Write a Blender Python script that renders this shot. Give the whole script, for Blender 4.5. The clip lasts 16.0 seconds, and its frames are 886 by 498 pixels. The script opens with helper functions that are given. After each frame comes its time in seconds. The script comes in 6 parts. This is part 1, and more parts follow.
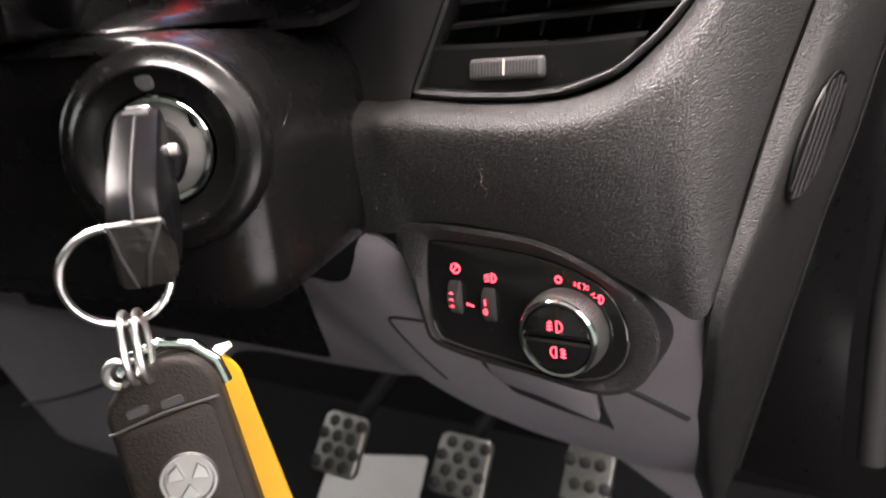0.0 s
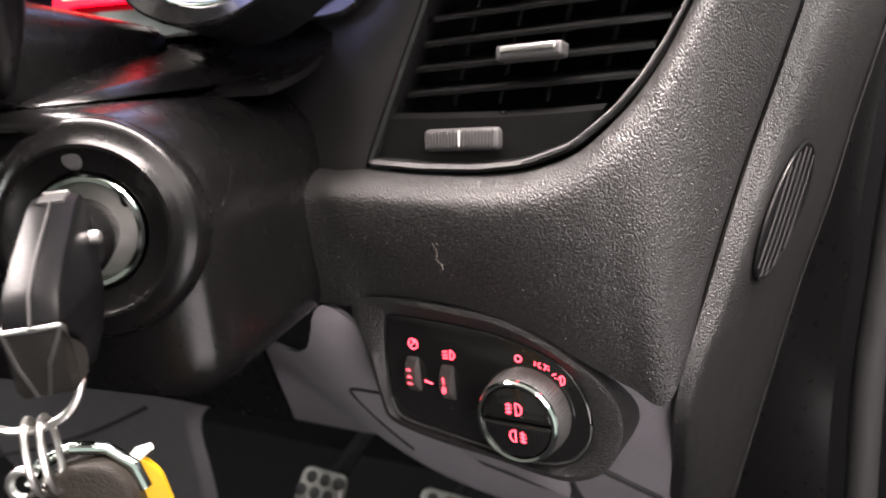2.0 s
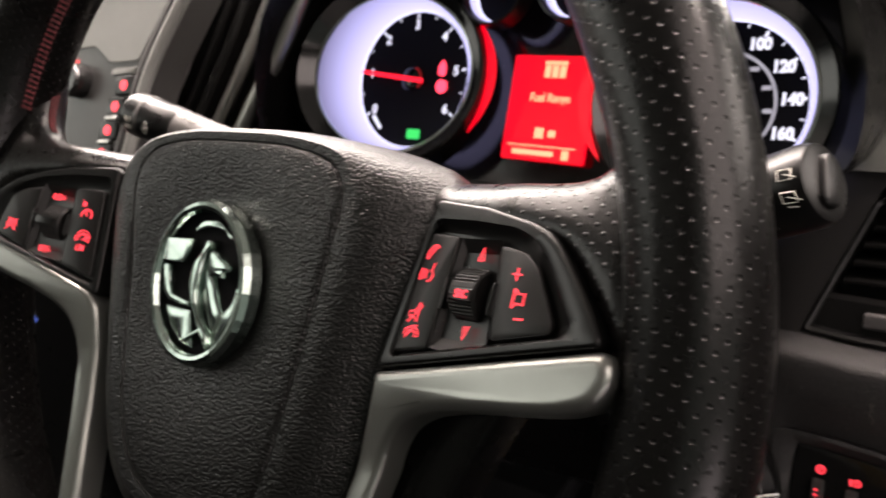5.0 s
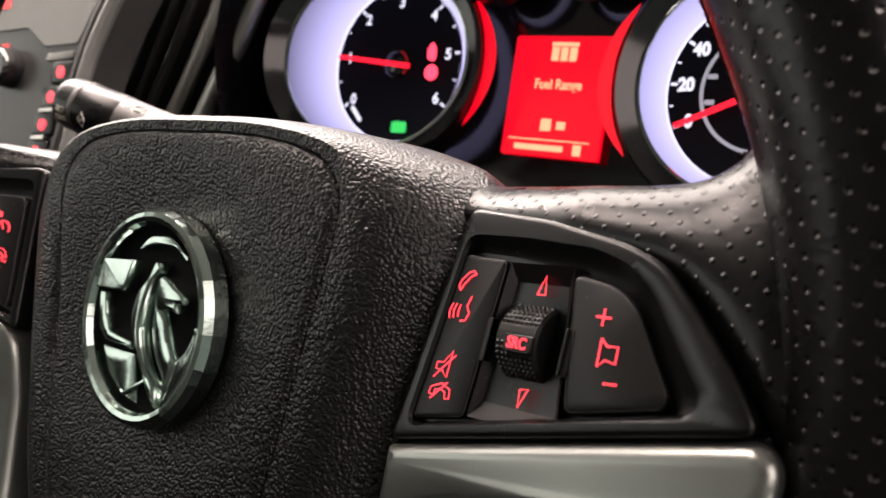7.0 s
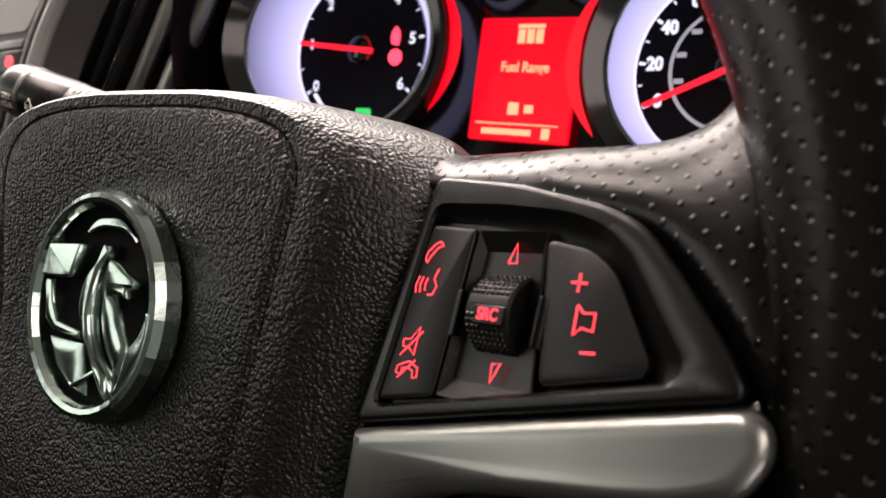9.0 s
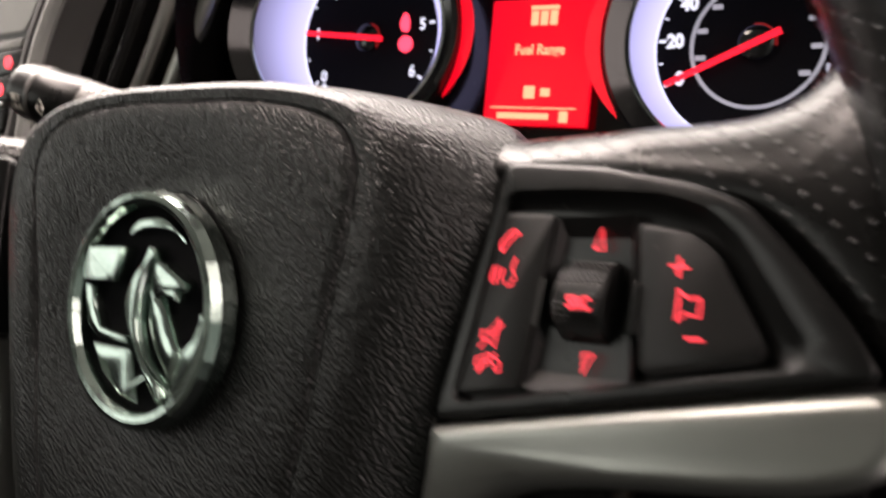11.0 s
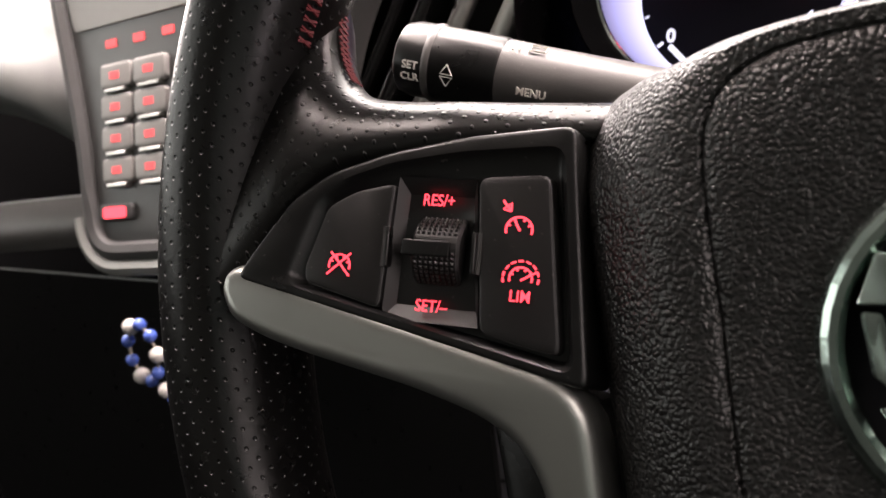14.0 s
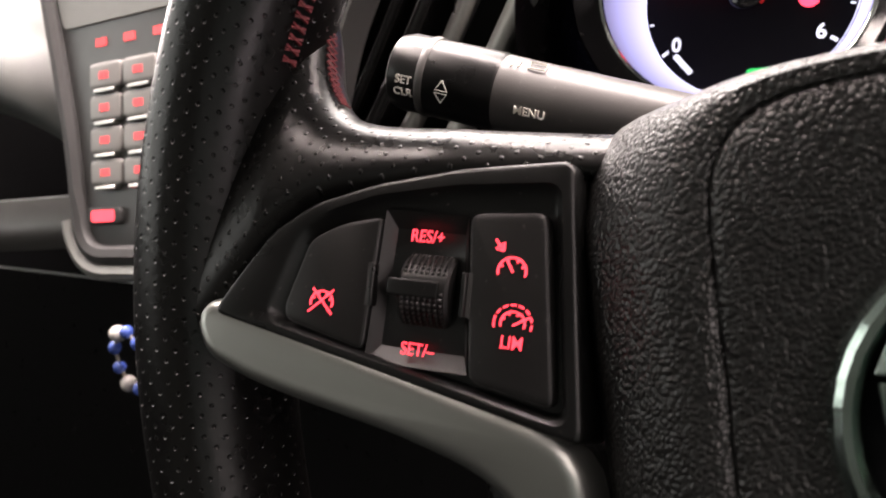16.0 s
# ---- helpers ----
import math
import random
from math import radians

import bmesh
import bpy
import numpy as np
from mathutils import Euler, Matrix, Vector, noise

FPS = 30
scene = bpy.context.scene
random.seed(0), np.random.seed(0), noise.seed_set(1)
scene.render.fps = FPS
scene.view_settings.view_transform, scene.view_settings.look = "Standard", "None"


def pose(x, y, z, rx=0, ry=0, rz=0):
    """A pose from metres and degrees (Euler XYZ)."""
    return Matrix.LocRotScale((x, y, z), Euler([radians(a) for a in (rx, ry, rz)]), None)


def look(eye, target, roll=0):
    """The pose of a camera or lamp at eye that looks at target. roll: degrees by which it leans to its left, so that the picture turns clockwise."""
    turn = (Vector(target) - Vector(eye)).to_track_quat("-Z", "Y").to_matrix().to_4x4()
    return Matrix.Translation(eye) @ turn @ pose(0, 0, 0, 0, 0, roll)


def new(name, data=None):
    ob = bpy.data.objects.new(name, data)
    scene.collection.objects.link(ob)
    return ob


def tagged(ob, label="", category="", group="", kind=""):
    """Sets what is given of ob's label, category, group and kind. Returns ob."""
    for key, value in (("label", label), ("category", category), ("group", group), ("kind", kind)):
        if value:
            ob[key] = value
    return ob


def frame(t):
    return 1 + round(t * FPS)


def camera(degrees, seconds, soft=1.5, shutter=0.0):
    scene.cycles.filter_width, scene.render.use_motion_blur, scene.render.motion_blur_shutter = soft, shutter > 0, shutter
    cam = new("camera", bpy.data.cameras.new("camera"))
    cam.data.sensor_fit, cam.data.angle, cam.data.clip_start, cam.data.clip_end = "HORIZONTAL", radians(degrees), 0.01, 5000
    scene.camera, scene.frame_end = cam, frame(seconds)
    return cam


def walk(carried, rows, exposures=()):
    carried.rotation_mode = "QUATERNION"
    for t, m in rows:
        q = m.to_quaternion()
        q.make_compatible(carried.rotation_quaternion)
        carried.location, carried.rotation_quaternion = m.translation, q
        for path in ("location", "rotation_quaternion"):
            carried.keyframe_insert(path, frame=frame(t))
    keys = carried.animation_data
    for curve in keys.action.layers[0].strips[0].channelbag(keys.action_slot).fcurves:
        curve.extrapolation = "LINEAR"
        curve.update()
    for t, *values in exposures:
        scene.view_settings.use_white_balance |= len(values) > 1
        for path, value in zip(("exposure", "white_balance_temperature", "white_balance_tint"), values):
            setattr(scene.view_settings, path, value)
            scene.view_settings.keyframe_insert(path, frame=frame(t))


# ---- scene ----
cam = camera(57.56, 16.0, shutter=0.6)
cam.data.dof.use_dof, cam.data.dof.focus_distance, cam.data.dof.aperture_fstop = True, 0.2, 23.0
PATH = [
    (0, (0.31861, -0.03860, 0.62804), (0.16505, 0.20419, 0.54162), -5.53),
    (0.5, (0.30342, -0.01740, 0.60631), (0.14993, 0.22910, 0.53095), -5.27),
    (1, (0.30936, -0.01576, 0.61146), (0.15729, 0.23199, 0.53733), -5.20),
    (1.5, (0.31591, -0.01115, 0.62463), (0.16445, 0.23713, 0.55102), -5.20),
    (2, (0.32323, -0.01655, 0.63686), (0.17065, 0.23106, 0.56331), -5.37),
    (2.5, (0.32438, -0.05484, 0.64546), (0.16570, 0.18970, 0.57460), -5.32),
    (3, (0.33945, -0.09817, 0.64802), (0.17624, 0.14430, 0.58041), -4.66),
    (3.5, (0.31917, -0.12606, 0.68632), (0.15699, 0.11557, 0.61344), -5.75),
    (4, (0.27622, -0.16002, 0.71962), (0.11329, 0.08143, 0.64782), -4.13),
    (4.5, (0.24939, -0.16183, 0.72541), (0.07686, 0.07393, 0.65720), -2.11),
    (5, (0.23176, -0.17336, 0.72621), (0.05399, 0.05866, 0.65863), -1.47),
    (5.2, (0.22230, -0.17469, 0.72523), (0.04357, 0.05656, 0.65754), -1.43),
    (7.3, (0.17597, -0.12795, 0.71468), (0.01278, 0.11414, 0.64570), -1.60),
    (7.5, (0.17357, -0.12718, 0.71138), (0.01226, 0.11610, 0.64217), -1.73),
    (8, (0.17507, -0.12747, 0.71447), (0.01580, 0.11719, 0.64537), -2.08),
    (8.5, (0.17631, -0.12603, 0.71049), (0.01933, 0.11990, 0.64065), -1.93),
    (8.7, (0.17670, -0.12495, 0.71075), (0.01930, 0.12094, 0.64173), -2.07),
    (10.8, (0.16900, -0.13153, 0.70403), (0.01797, 0.11689, 0.63002), -2.38),
    (11, (0.15916, -0.12987, 0.71041), (0.00704, 0.11799, 0.63673), -4.08),
    (11.5, (0.12423, -0.12434, 0.72316), (-0.02585, 0.12498, 0.65025), -6.72),
    (12, (0.04443, -0.13143, 0.73173), (-0.10269, 0.11959, 0.65861), -6.13),
    (12.5, (-0.01269, -0.13932, 0.72525), (-0.16818, 0.10714, 0.65397), -6.87),
    (13, (-0.01558, -0.13092, 0.71204), (-0.17781, 0.11144, 0.64175), -7.57),
    (13.5, (-0.01386, -0.13664, 0.70519), (-0.17878, 0.10357, 0.63380), -7.70),
    (14, (-0.01096, -0.14049, 0.70526), (-0.17733, 0.09853, 0.63321), -7.42),
    (14.5, (-0.00763, -0.14227, 0.70611), (-0.17533, 0.09563, 0.63342), -7.24),
    (15, (-0.01297, -0.14050, 0.70602), (-0.18131, 0.09670, 0.63255), -7.14),
    (15.5, (-0.01546, -0.13688, 0.70691), (-0.18392, 0.09996, 0.63254), -6.95),
    (16, (-0.01490, -0.12849, 0.71216), (-0.18129, 0.10941, 0.63653), -6.59),
]
# the clip's camera darkens its picture as the lit dials come into view
EXPOSURES = [(0, 2.25, 6750, 15), (2.0, 2.45, 6750, 15), (3.0, 2.55, 6800, 15), (3.5, 1.85, 6900, 16), (4.3, 0.9, 7200, 18), (5, 0.7, 7200, 18), (8, 0.5, 7200, 19), (11, 0.6, 7150, 18), (12.5, 0.55, 7000, 18), (14, 0.95, 7000, 20), (16, 0.95, 7000, 20)]
walk(cam, [(t, look(eye, target, roll)) for t, eye, target, roll in PATH], EXPOSURES)

# ---- light ----
world = bpy.data.worlds.new("garage_dusk")
world.use_nodes = True
scene.world = world
world.node_tree.nodes["Background"].inputs[0].default_value = (0.85, 1.0, 0.93, 1)
world.node_tree.nodes["Background"].inputs[1].default_value = 0.2


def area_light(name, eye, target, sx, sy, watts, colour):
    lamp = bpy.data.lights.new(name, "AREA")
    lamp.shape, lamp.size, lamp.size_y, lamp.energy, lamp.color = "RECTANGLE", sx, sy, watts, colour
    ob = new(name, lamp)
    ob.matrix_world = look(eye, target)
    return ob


area_light("windscreen_daylight", (-0.40, 0.50, 1.08), (-0.1, 0.02, 0.58), 1.7, 0.6, 30.0, (1.0, 0.98, 0.95))
area_light("door_opening_light", (0.84, -0.15, 1.08), (0.12, 0.14, 0.55), 0.8, 0.6, 3.6, (1.0, 0.91, 0.90))
area_light("windscreen_top_light", (-0.05, 0.20, 1.26), (-0.05, 0.17, 0.6), 1.4, 0.15, 22.0, (1.0, 0.92, 0.89))
# unseen overhead light, added to brighten the fascia and airbag cover
area_light("overhead_fill", (-0.32, -0.06, 1.27), (0.05, 0.12, 0.6), 0.30, 0.16, 2.6, (1.0, 0.92, 0.88))
area_light("side_window_light", (-1.21, -0.62, 0.98), (-0.2, -0.4, 0.80), 1.25, 0.42, 2.2, (0.92, 1.0, 0.97))
# light added before the solid rear wall, for the chrome to reflect
area_light("rear_fill", (-0.3, -1.45, 1.05), (0.0, 0.0, 0.75), 0.9, 0.3, 0.12, (0.88, 1.0, 0.93))
# unseen light added at the right, to brighten the fascia's upper corner
area_light("right_corner_fill", (0.82, 0.52, 1.0), (0.30, 0.26, 0.66), 0.5, 0.3, 1.4, (1.0, 0.96, 0.93))
# low light added in place of bounce from below onto the trim
area_light("low_side_fill", (0.62, -0.12, 0.36), (0.20, 0.25, 0.48), 0.3, 0.2, 0.5, (1.0, 0.9, 0.95))


# ---- materials ----
def material(name, base, rough, metal=0.0, vary=0.25, vary_scale=40.0, grain="", grain_scale=900.0, depth=0.0002, coat=0.0, dust=0.0, spec=0.5):
    m = bpy.data.materials.new(name)
    m.use_nodes = True
    nt = m.node_tree
    b = nt.nodes["Principled BSDF"]
    b.inputs["Base Color"].default_value = (*base, 1)
    b.inputs["Roughness"].default_value = rough
    b.inputs["Metallic"].default_value = metal
    b.inputs["Specular IOR Level"].default_value = spec
    b.inputs["Coat Weight"].default_value = coat
    b.inputs["Coat Roughness"].default_value = 0.08
    co = nt.nodes.new("ShaderNodeTexCoord")
    n1 = nt.nodes.new("ShaderNodeTexNoise")
    n1.inputs["Scale"].default_value, n1.inputs["Detail"].default_value = vary_scale, 6
    nt.links.new(co.outputs["Object"], n1.inputs["Vector"])
    lo, hi = [c * (1 - vary) for c in base], [min(1, c * (1 + vary)) for c in base]
    mix = nt.nodes.new("ShaderNodeMix")
    mix.data_type = "RGBA"
    mix.inputs["A"].default_value, mix.inputs["B"].default_value = (*lo, 1), (*hi, 1)
    nt.links.new(n1.outputs["Fac"], mix.inputs["Factor"])
    colour = mix.outputs["Result"]
    if dust:
        n2 = nt.nodes.new("ShaderNodeTexNoise")
        n2.inputs["Scale"].default_value, n2.inputs["Detail"].default_value = 620.0, 2
        nt.links.new(co.outputs["Object"], n2.inputs["Vector"])
        ramp = nt.nodes.new("ShaderNodeMapRange")
        ramp.inputs["From Min"].default_value, ramp.inputs["From Max"].default_value = 0.7, 0.78
        nt.links.new(n2.outputs["Fac"], ramp.inputs["Value"])
        scale = nt.nodes.new("ShaderNodeMath")
        scale.operation = "MULTIPLY"
        scale.inputs[1].default_value = dust
        nt.links.new(ramp.outputs["Result"], scale.inputs[0])
        mix2 = nt.nodes.new("ShaderNodeMix")
        mix2.data_type = "RGBA"
        mix2.inputs["B"].default_value = (0.35, 0.33, 0.3, 1)
        nt.links.new(colour, mix2.inputs["A"])
        nt.links.new(scale.outputs[0], mix2.inputs["Factor"])
        colour = mix2.outputs["Result"]
    nt.links.new(colour, b.inputs["Base Color"])
    rr = nt.nodes.new("ShaderNodeMapRange")
    rr.inputs["To Min"].default_value, rr.inputs["To Max"].default_value = max(0.02, rough - 0.08), min(1, rough + 0.08)
    n3 = nt.nodes.new("ShaderNodeTexNoise")
    n3.inputs["Scale"].default_value, n3.inputs["Detail"].default_value = 120.0, 4
    nt.links.new(co.outputs["Object"], n3.inputs["Vector"])
    nt.links.new(n3.outputs["Fac"], rr.inputs["Value"])
    nt.links.new(rr.outputs["Result"], b.inputs["Roughness"])
    if grain:
        if grain == "leather":
            g = nt.nodes.new("ShaderNodeTexVoronoi")
            g.feature = "DISTANCE_TO_EDGE"
            g.inputs["Scale"].default_value = grain_scale
            warp = nt.nodes.new("ShaderNodeTexNoise")
            warp.inputs["Scale"].default_value = grain_scale * 0.6
            nt.links.new(co.outputs["Object"], warp.inputs["Vector"])
            add = nt.nodes.new("ShaderNodeVectorMath")
            add.operation = "MULTIPLY_ADD"
            add.inputs[1].default_value = (0.9 / grain_scale,) * 3
            nt.links.new(warp.outputs["Color"], add.inputs[0])
            nt.links.new(co.outputs["Object"], add.inputs[2])
            nt.links.new(add.outputs[0], g.inputs["Vector"])
            soft = nt.nodes.new("ShaderNodeMapRange")
            soft.interpolation_type = "SMOOTHSTEP"
            soft.inputs["From Max"].default_value = 0.28
            nt.links.new(g.outputs["Distance"], soft.inputs["Value"])
            height = soft.outputs["Result"]
        elif grain == "pebble":
            g = nt.nodes.new("ShaderNodeTexVoronoi")
            g.feature = "SMOOTH_F1"
            g.inputs["Scale"].default_value, g.inputs["Smoothness"].default_value = grain_scale, 0.35
            warp = nt.nodes.new("ShaderNodeTexNoise")
            warp.inputs["Scale"].default_value = grain_scale * 0.35
            nt.links.new(co.outputs["Object"], warp.inputs["Vector"])
            add = nt.nodes.new("ShaderNodeVectorMath")
            add.operation = "MULTIPLY_ADD"
            add.inputs[1].default_value = (1.4 / grain_scale,) * 3
            nt.links.new(warp.outputs["Color"], add.inputs[0])
            nt.links.new(co.outputs["Object"], add.inputs[2])
            nt.links.new(add.outputs[0], g.inputs["Vector"])
            flip = nt.nodes.new("ShaderNodeMath")
            flip.operation = "MULTIPLY"
            flip.inputs[1].default_value = -1.6
            nt.links.new(g.outputs["Distance"], flip.inputs[0])
            height = flip.outputs[0]
        else:
            g = nt.nodes.new("ShaderNodeTexNoise")
            g.inputs["Scale"].default_value, g.inputs["Detail"].default_value = grain_scale, 3
            nt.links.new(co.outputs["Object"], g.inputs["Vector"])
            height = g.outputs["Fac"]
        bump = nt.nodes.new("ShaderNodeBump")
        bump.inputs["Strength"].default_value, bump.inputs["Distance"].default_value = 1.0, depth
        nt.links.new(height, bump.inputs["Height"])
        nt.links.new(bump.outputs["Normal"], b.inputs["Normal"])
    return m


def glow(name, colour, strength):
    m = bpy.data.materials.new(name)
    m.use_nodes = True
    b = m.node_tree.nodes["Principled BSDF"]
    b.inputs["Base Color"].default_value = (*[c * 0.1 for c in colour], 1)
    b.inputs["Roughness"].default_value = 0.6
    b.inputs["Emission Color"].default_value = (*colour, 1)
    b.inputs["Emission Strength"].default_value = strength
    return m


def perforated(name, base, rough):
    """Leather with rows of small round holes, laid along the sheet's own coordinates."""
    m = material(name, base, rough, 0, 0.3, 60, "noise", 2600, 0.00002, spec=0.30)
    nt = m.node_tree
    b = nt.nodes["Principled BSDF"]
    uv = nt.nodes.new("ShaderNodeUVMap")
    sep = nt.nodes.new("ShaderNodeSeparateXYZ")
    nt.links.new(uv.outputs[0], sep.inputs[0])

    def math_node(op, a, c=None):
        n = nt.nodes.new("ShaderNodeMath")
        n.operation = op
        for i, v in enumerate((a, c)):
            if v is None:
                continue
            if isinstance(v, (int, float)):
                n.inputs[i].default_value = v
            else:
                nt.links.new(v, n.inputs[i])
        return n.outputs[0]
    u, v = sep.outputs[0], sep.outputs[1]
    dist = None
    for off in (0.0, 0.5):
        a = math_node("SUBTRACT", math_node("FRACT", math_node("ADD", u, off)), 0.5)
        c = math_node("SUBTRACT", math_node("FRACT", math_node("ADD", v, off)), 0.5)
        d = math_node("SQRT", math_node("ADD", math_node("MULTIPLY", a, a), math_node("MULTIPLY", c, c)))
        dist = d if dist is None else math_node("MINIMUM", dist, d)
    hole = nt.nodes.new("ShaderNodeMapRange")
    hole.interpolation_type = "SMOOTHSTEP"
    hole.inputs["From Min"].default_value, hole.inputs["From Max"].default_value = 0.05, 0.12
    nt.links.new(dist, hole.inputs["Value"])
    bump = nt.nodes.new("ShaderNodeBump")
    bump.inputs["Strength"].default_value, bump.inputs["Distance"].default_value = 1.0, 0.00035
    nt.links.new(hole.outputs["Result"], bump.inputs["Height"])
    # shade inside the holes is put into the colour, near-black at each centre
    hole_shade = nt.nodes.new("ShaderNodeMapRange")
    hole_shade.interpolation_type = "SMOOTHSTEP"
    hole_shade.inputs["From Min"].default_value, hole_shade.inputs["From Max"].default_value = 0.05, 0.10
    hole_shade.inputs["To Min"].default_value, hole_shade.inputs["To Max"].default_value = 0.95, 0.0
    nt.links.new(dist, hole_shade.inputs["Value"])
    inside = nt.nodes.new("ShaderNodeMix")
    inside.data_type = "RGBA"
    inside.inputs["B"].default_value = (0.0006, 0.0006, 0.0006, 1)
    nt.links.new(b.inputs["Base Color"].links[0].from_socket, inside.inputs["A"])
    nt.links.new(hole_shade.outputs["Result"], inside.inputs["Factor"])
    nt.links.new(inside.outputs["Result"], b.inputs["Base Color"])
    crease = nt.nodes.new("ShaderNodeTexNoise")
    crease.inputs["Scale"].default_value, crease.inputs["Detail"].default_value, crease.inputs["Distortion"].default_value = 190.0, 3, 1.6
    where = nt.nodes.new("ShaderNodeTexCoord")
    nt.links.new(where.outputs["Object"], crease.inputs["Vector"])
    fold = nt.nodes.new("ShaderNodeBump")
    fold.inputs["Strength"].default_value, fold.inputs["Distance"].default_value = 1.0, 0.00009
    nt.links.new(crease.outputs["Fac"], fold.inputs["Height"])
    old = b.inputs["Normal"].links[0].from_socket
    nt.links.new(old, fold.inputs["Normal"])
    nt.links.new(fold.outputs["Normal"], bump.inputs["Normal"])
    nt.links.new(bump.outputs["Normal"], b.inputs["Normal"])
    return m


AIRBAG = material("airbag_vinyl", (0.0042, 0.004, 0.0039), 0.34, 0, 0.2, 50, "pebble", 1080, 0.00023, dust=0.008, spec=0.46)
LEATHER = perforated("perforated_leather", (0.003, 0.0028, 0.0027), 0.29)
DASH = material("dash_plastic", (0.011, 0.0107, 0.0105), 0.42, 0, 0.2, 30, "pebble", 1500, 0.00024, dust=0.10)
DASH_SMOOTH = material("smooth_dash_plastic", (0.010, 0.0096, 0.0097), 0.42, 0, 0.2, 40, "noise", 1500, 0.00004, dust=0.03, spec=0.3)
TRIM_GREY = material("lower_trim_plastic", (0.172, 0.160, 0.174), 0.55, 0, 0.15, 30, "pebble", 1200, 0.00016, dust=0.15)
SHROUD = material("column_plastic", (0.0032, 0.0031, 0.0031), 0.26, 0, 0.2, 40, "noise", 1500, 0.00004, dust=0.012, spec=0.15)
KEY_BLACK = material("key_plastic", (0.0034, 0.0034, 0.0037), 0.36, 0, 0.3, 120, "noise", 900, 0.00004, dust=0.012, spec=0.035)
KEY_END = material("clouded_metal", (0.010, 0.0092, 0.008), 0.22, 0, 0.5, 160, "noise", 400, 0.0002, spec=0.4)
PIANO = material("gloss_black", (0.006, 0.006, 0.006), 0.12, 0, 0.2, 30, dust=0.15)
SATIN = material("satin_black", (0.0034, 0.0034, 0.0034), 0.30, 0, 0.2, 60, "noise", 2500, 0.00003, dust=0.12, spec=0.32)
BUTTON = material("button_black", (0.006, 0.0056, 0.0056), 0.4, 0, 0.25, 80, "noise", 3000, 0.00002, dust=0.08, spec=0.25)
RUBBER = material("black_rubber", (0.012, 0.012, 0.012), 0.7, 0, 0.3, 60)
SILVER = material("silver_paint", (0.29, 0.298, 0.28), 0.33, 0.88, 0.06, 80, "noise", 4000, 0.00001, dust=0.15)
CHROME = material("chrome", (0.5, 0.55, 0.52), 0.10, 1.0, 0.08, 100)
EMBLEM = material("worn_chrome", (0.38, 0.46, 0.42), 0.17, 1.0, 0.25, 160, "noise", 120, 0.0002)
STEEL = material("brushed_steel", (0.5, 0.49, 0.47), 0.3, 1.0, 0.15, 200, "noise", 2500, 0.00002)
CARPET = material("black_carpet", (0.0055, 0.0055, 0.006), 0.95, 0, 0.5, 200, "noise", 1800, 0.0006, spec=0.1)
HEADLINER = material("grey_headliner", (0.25, 0.25, 0.24), 0.9, 0, 0.1, 60, "noise", 1200, 0.0002)
FOB_BROWN = material("dark_brown_leather", (0.010, 0.0082, 0.0065), 0.5, 0, 0.3, 90, "leather", 700, 0.00006, dust=0.03, spec=0.14)
PEDAL = material("pedal_steel", (0.3, 0.295, 0.28), 0.42, 1.0, 0.25, 150, "noise", 2200, 0.00003)
REFLECT_GREY = material("rear_reflection_grey", (0.06, 0.066, 0.06), 0.9, 0, 0.15, 30, "noise", 900, 0.0003)
YELLOW = material("yellow_plastic", (0.24, 0.13, 0.004), 0.5, 0, 0.12, 60, spec=0.15)
KNURL = material("grey_ribbed_plastic", (0.035, 0.034, 0.033), 0.4, 0, 0.15, 80)
VENT_GREY = material("grey_soft_plastic", (0.032, 0.031, 0.031), 0.45, 0, 0.15, 80, dust=0.2)
STALK_GREY = material("stalk_grey_plastic", (0.05, 0.048, 0.046), 0.42, 0, 0.12, 60, "noise", 2200, 0.00003, dust=0.1)
STACK_GREY = material("stack_grey_plastic", (0.14, 0.144, 0.136), 0.48, 0.2, 0.1, 40, "noise", 2000, 0.00003)
FASCIA = material("silver_grey_fascia", (0.052, 0.055, 0.052), 0.46, 0.2, 0.12, 40, "noise", 2000, 0.00003)
STACK_PANEL = material("stack_panel_plastic", (0.030, 0.0295, 0.029), 0.36, 0, 0.15, 40, "noise", 2000, 0.00003)
DASH_TOP = material("dash_top_pad", (0.10, 0.105, 0.096), 0.6, 0, 0.15, 30, "pebble", 1300, 0.0001, dust=0.05)
RADIO_KEY = material("radio_key_grey", (0.15, 0.147, 0.14), 0.45, 0, 0.1, 60)
RED_THREAD = material("red_thread", (0.11, 0.008, 0.011), 0.6, 0, 0.3, 300)
WHITE_PRINT = material("white_print", (0.6, 0.58, 0.52), 0.6, 0, 0.1, 100)
LINT = material("pale_lint", (0.22, 0.2, 0.17), 0.9, 0, 0.1, 100)
PAPER = material("grey_paper", (0.30, 0.30, 0.30), 0.8, 0, 0.08, 30)
BLUE_BEAD = material("blue_glass", (0.05, 0.09, 0.34), 0.15, 0, 0.2, 60)
WHITE_BEAD = material("white_glass", (0.42, 0.40, 0.38), 0.2, 0, 0.1, 60)
RED_GLOW = glow("red_backlight", (1.0, 0.05, 0.075), 1.7)
RED_SOFT = glow("dim_red_backlight", (1.0, 0.07, 0.075), 1.0)
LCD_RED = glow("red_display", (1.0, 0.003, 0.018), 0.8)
LCD_TEXT = glow("display_text", (1.0, 0.35, 0.2), 1.3)
NEEDLE = glow("needle_red", (1.0, 0.01, 0.03), 1.3)
DIAL_WHITE = glow("dial_white", (0.72, 0.78, 1.0), 0.95)
HALO = glow("halo_white", (0.6, 0.65, 1.0), 1.25)
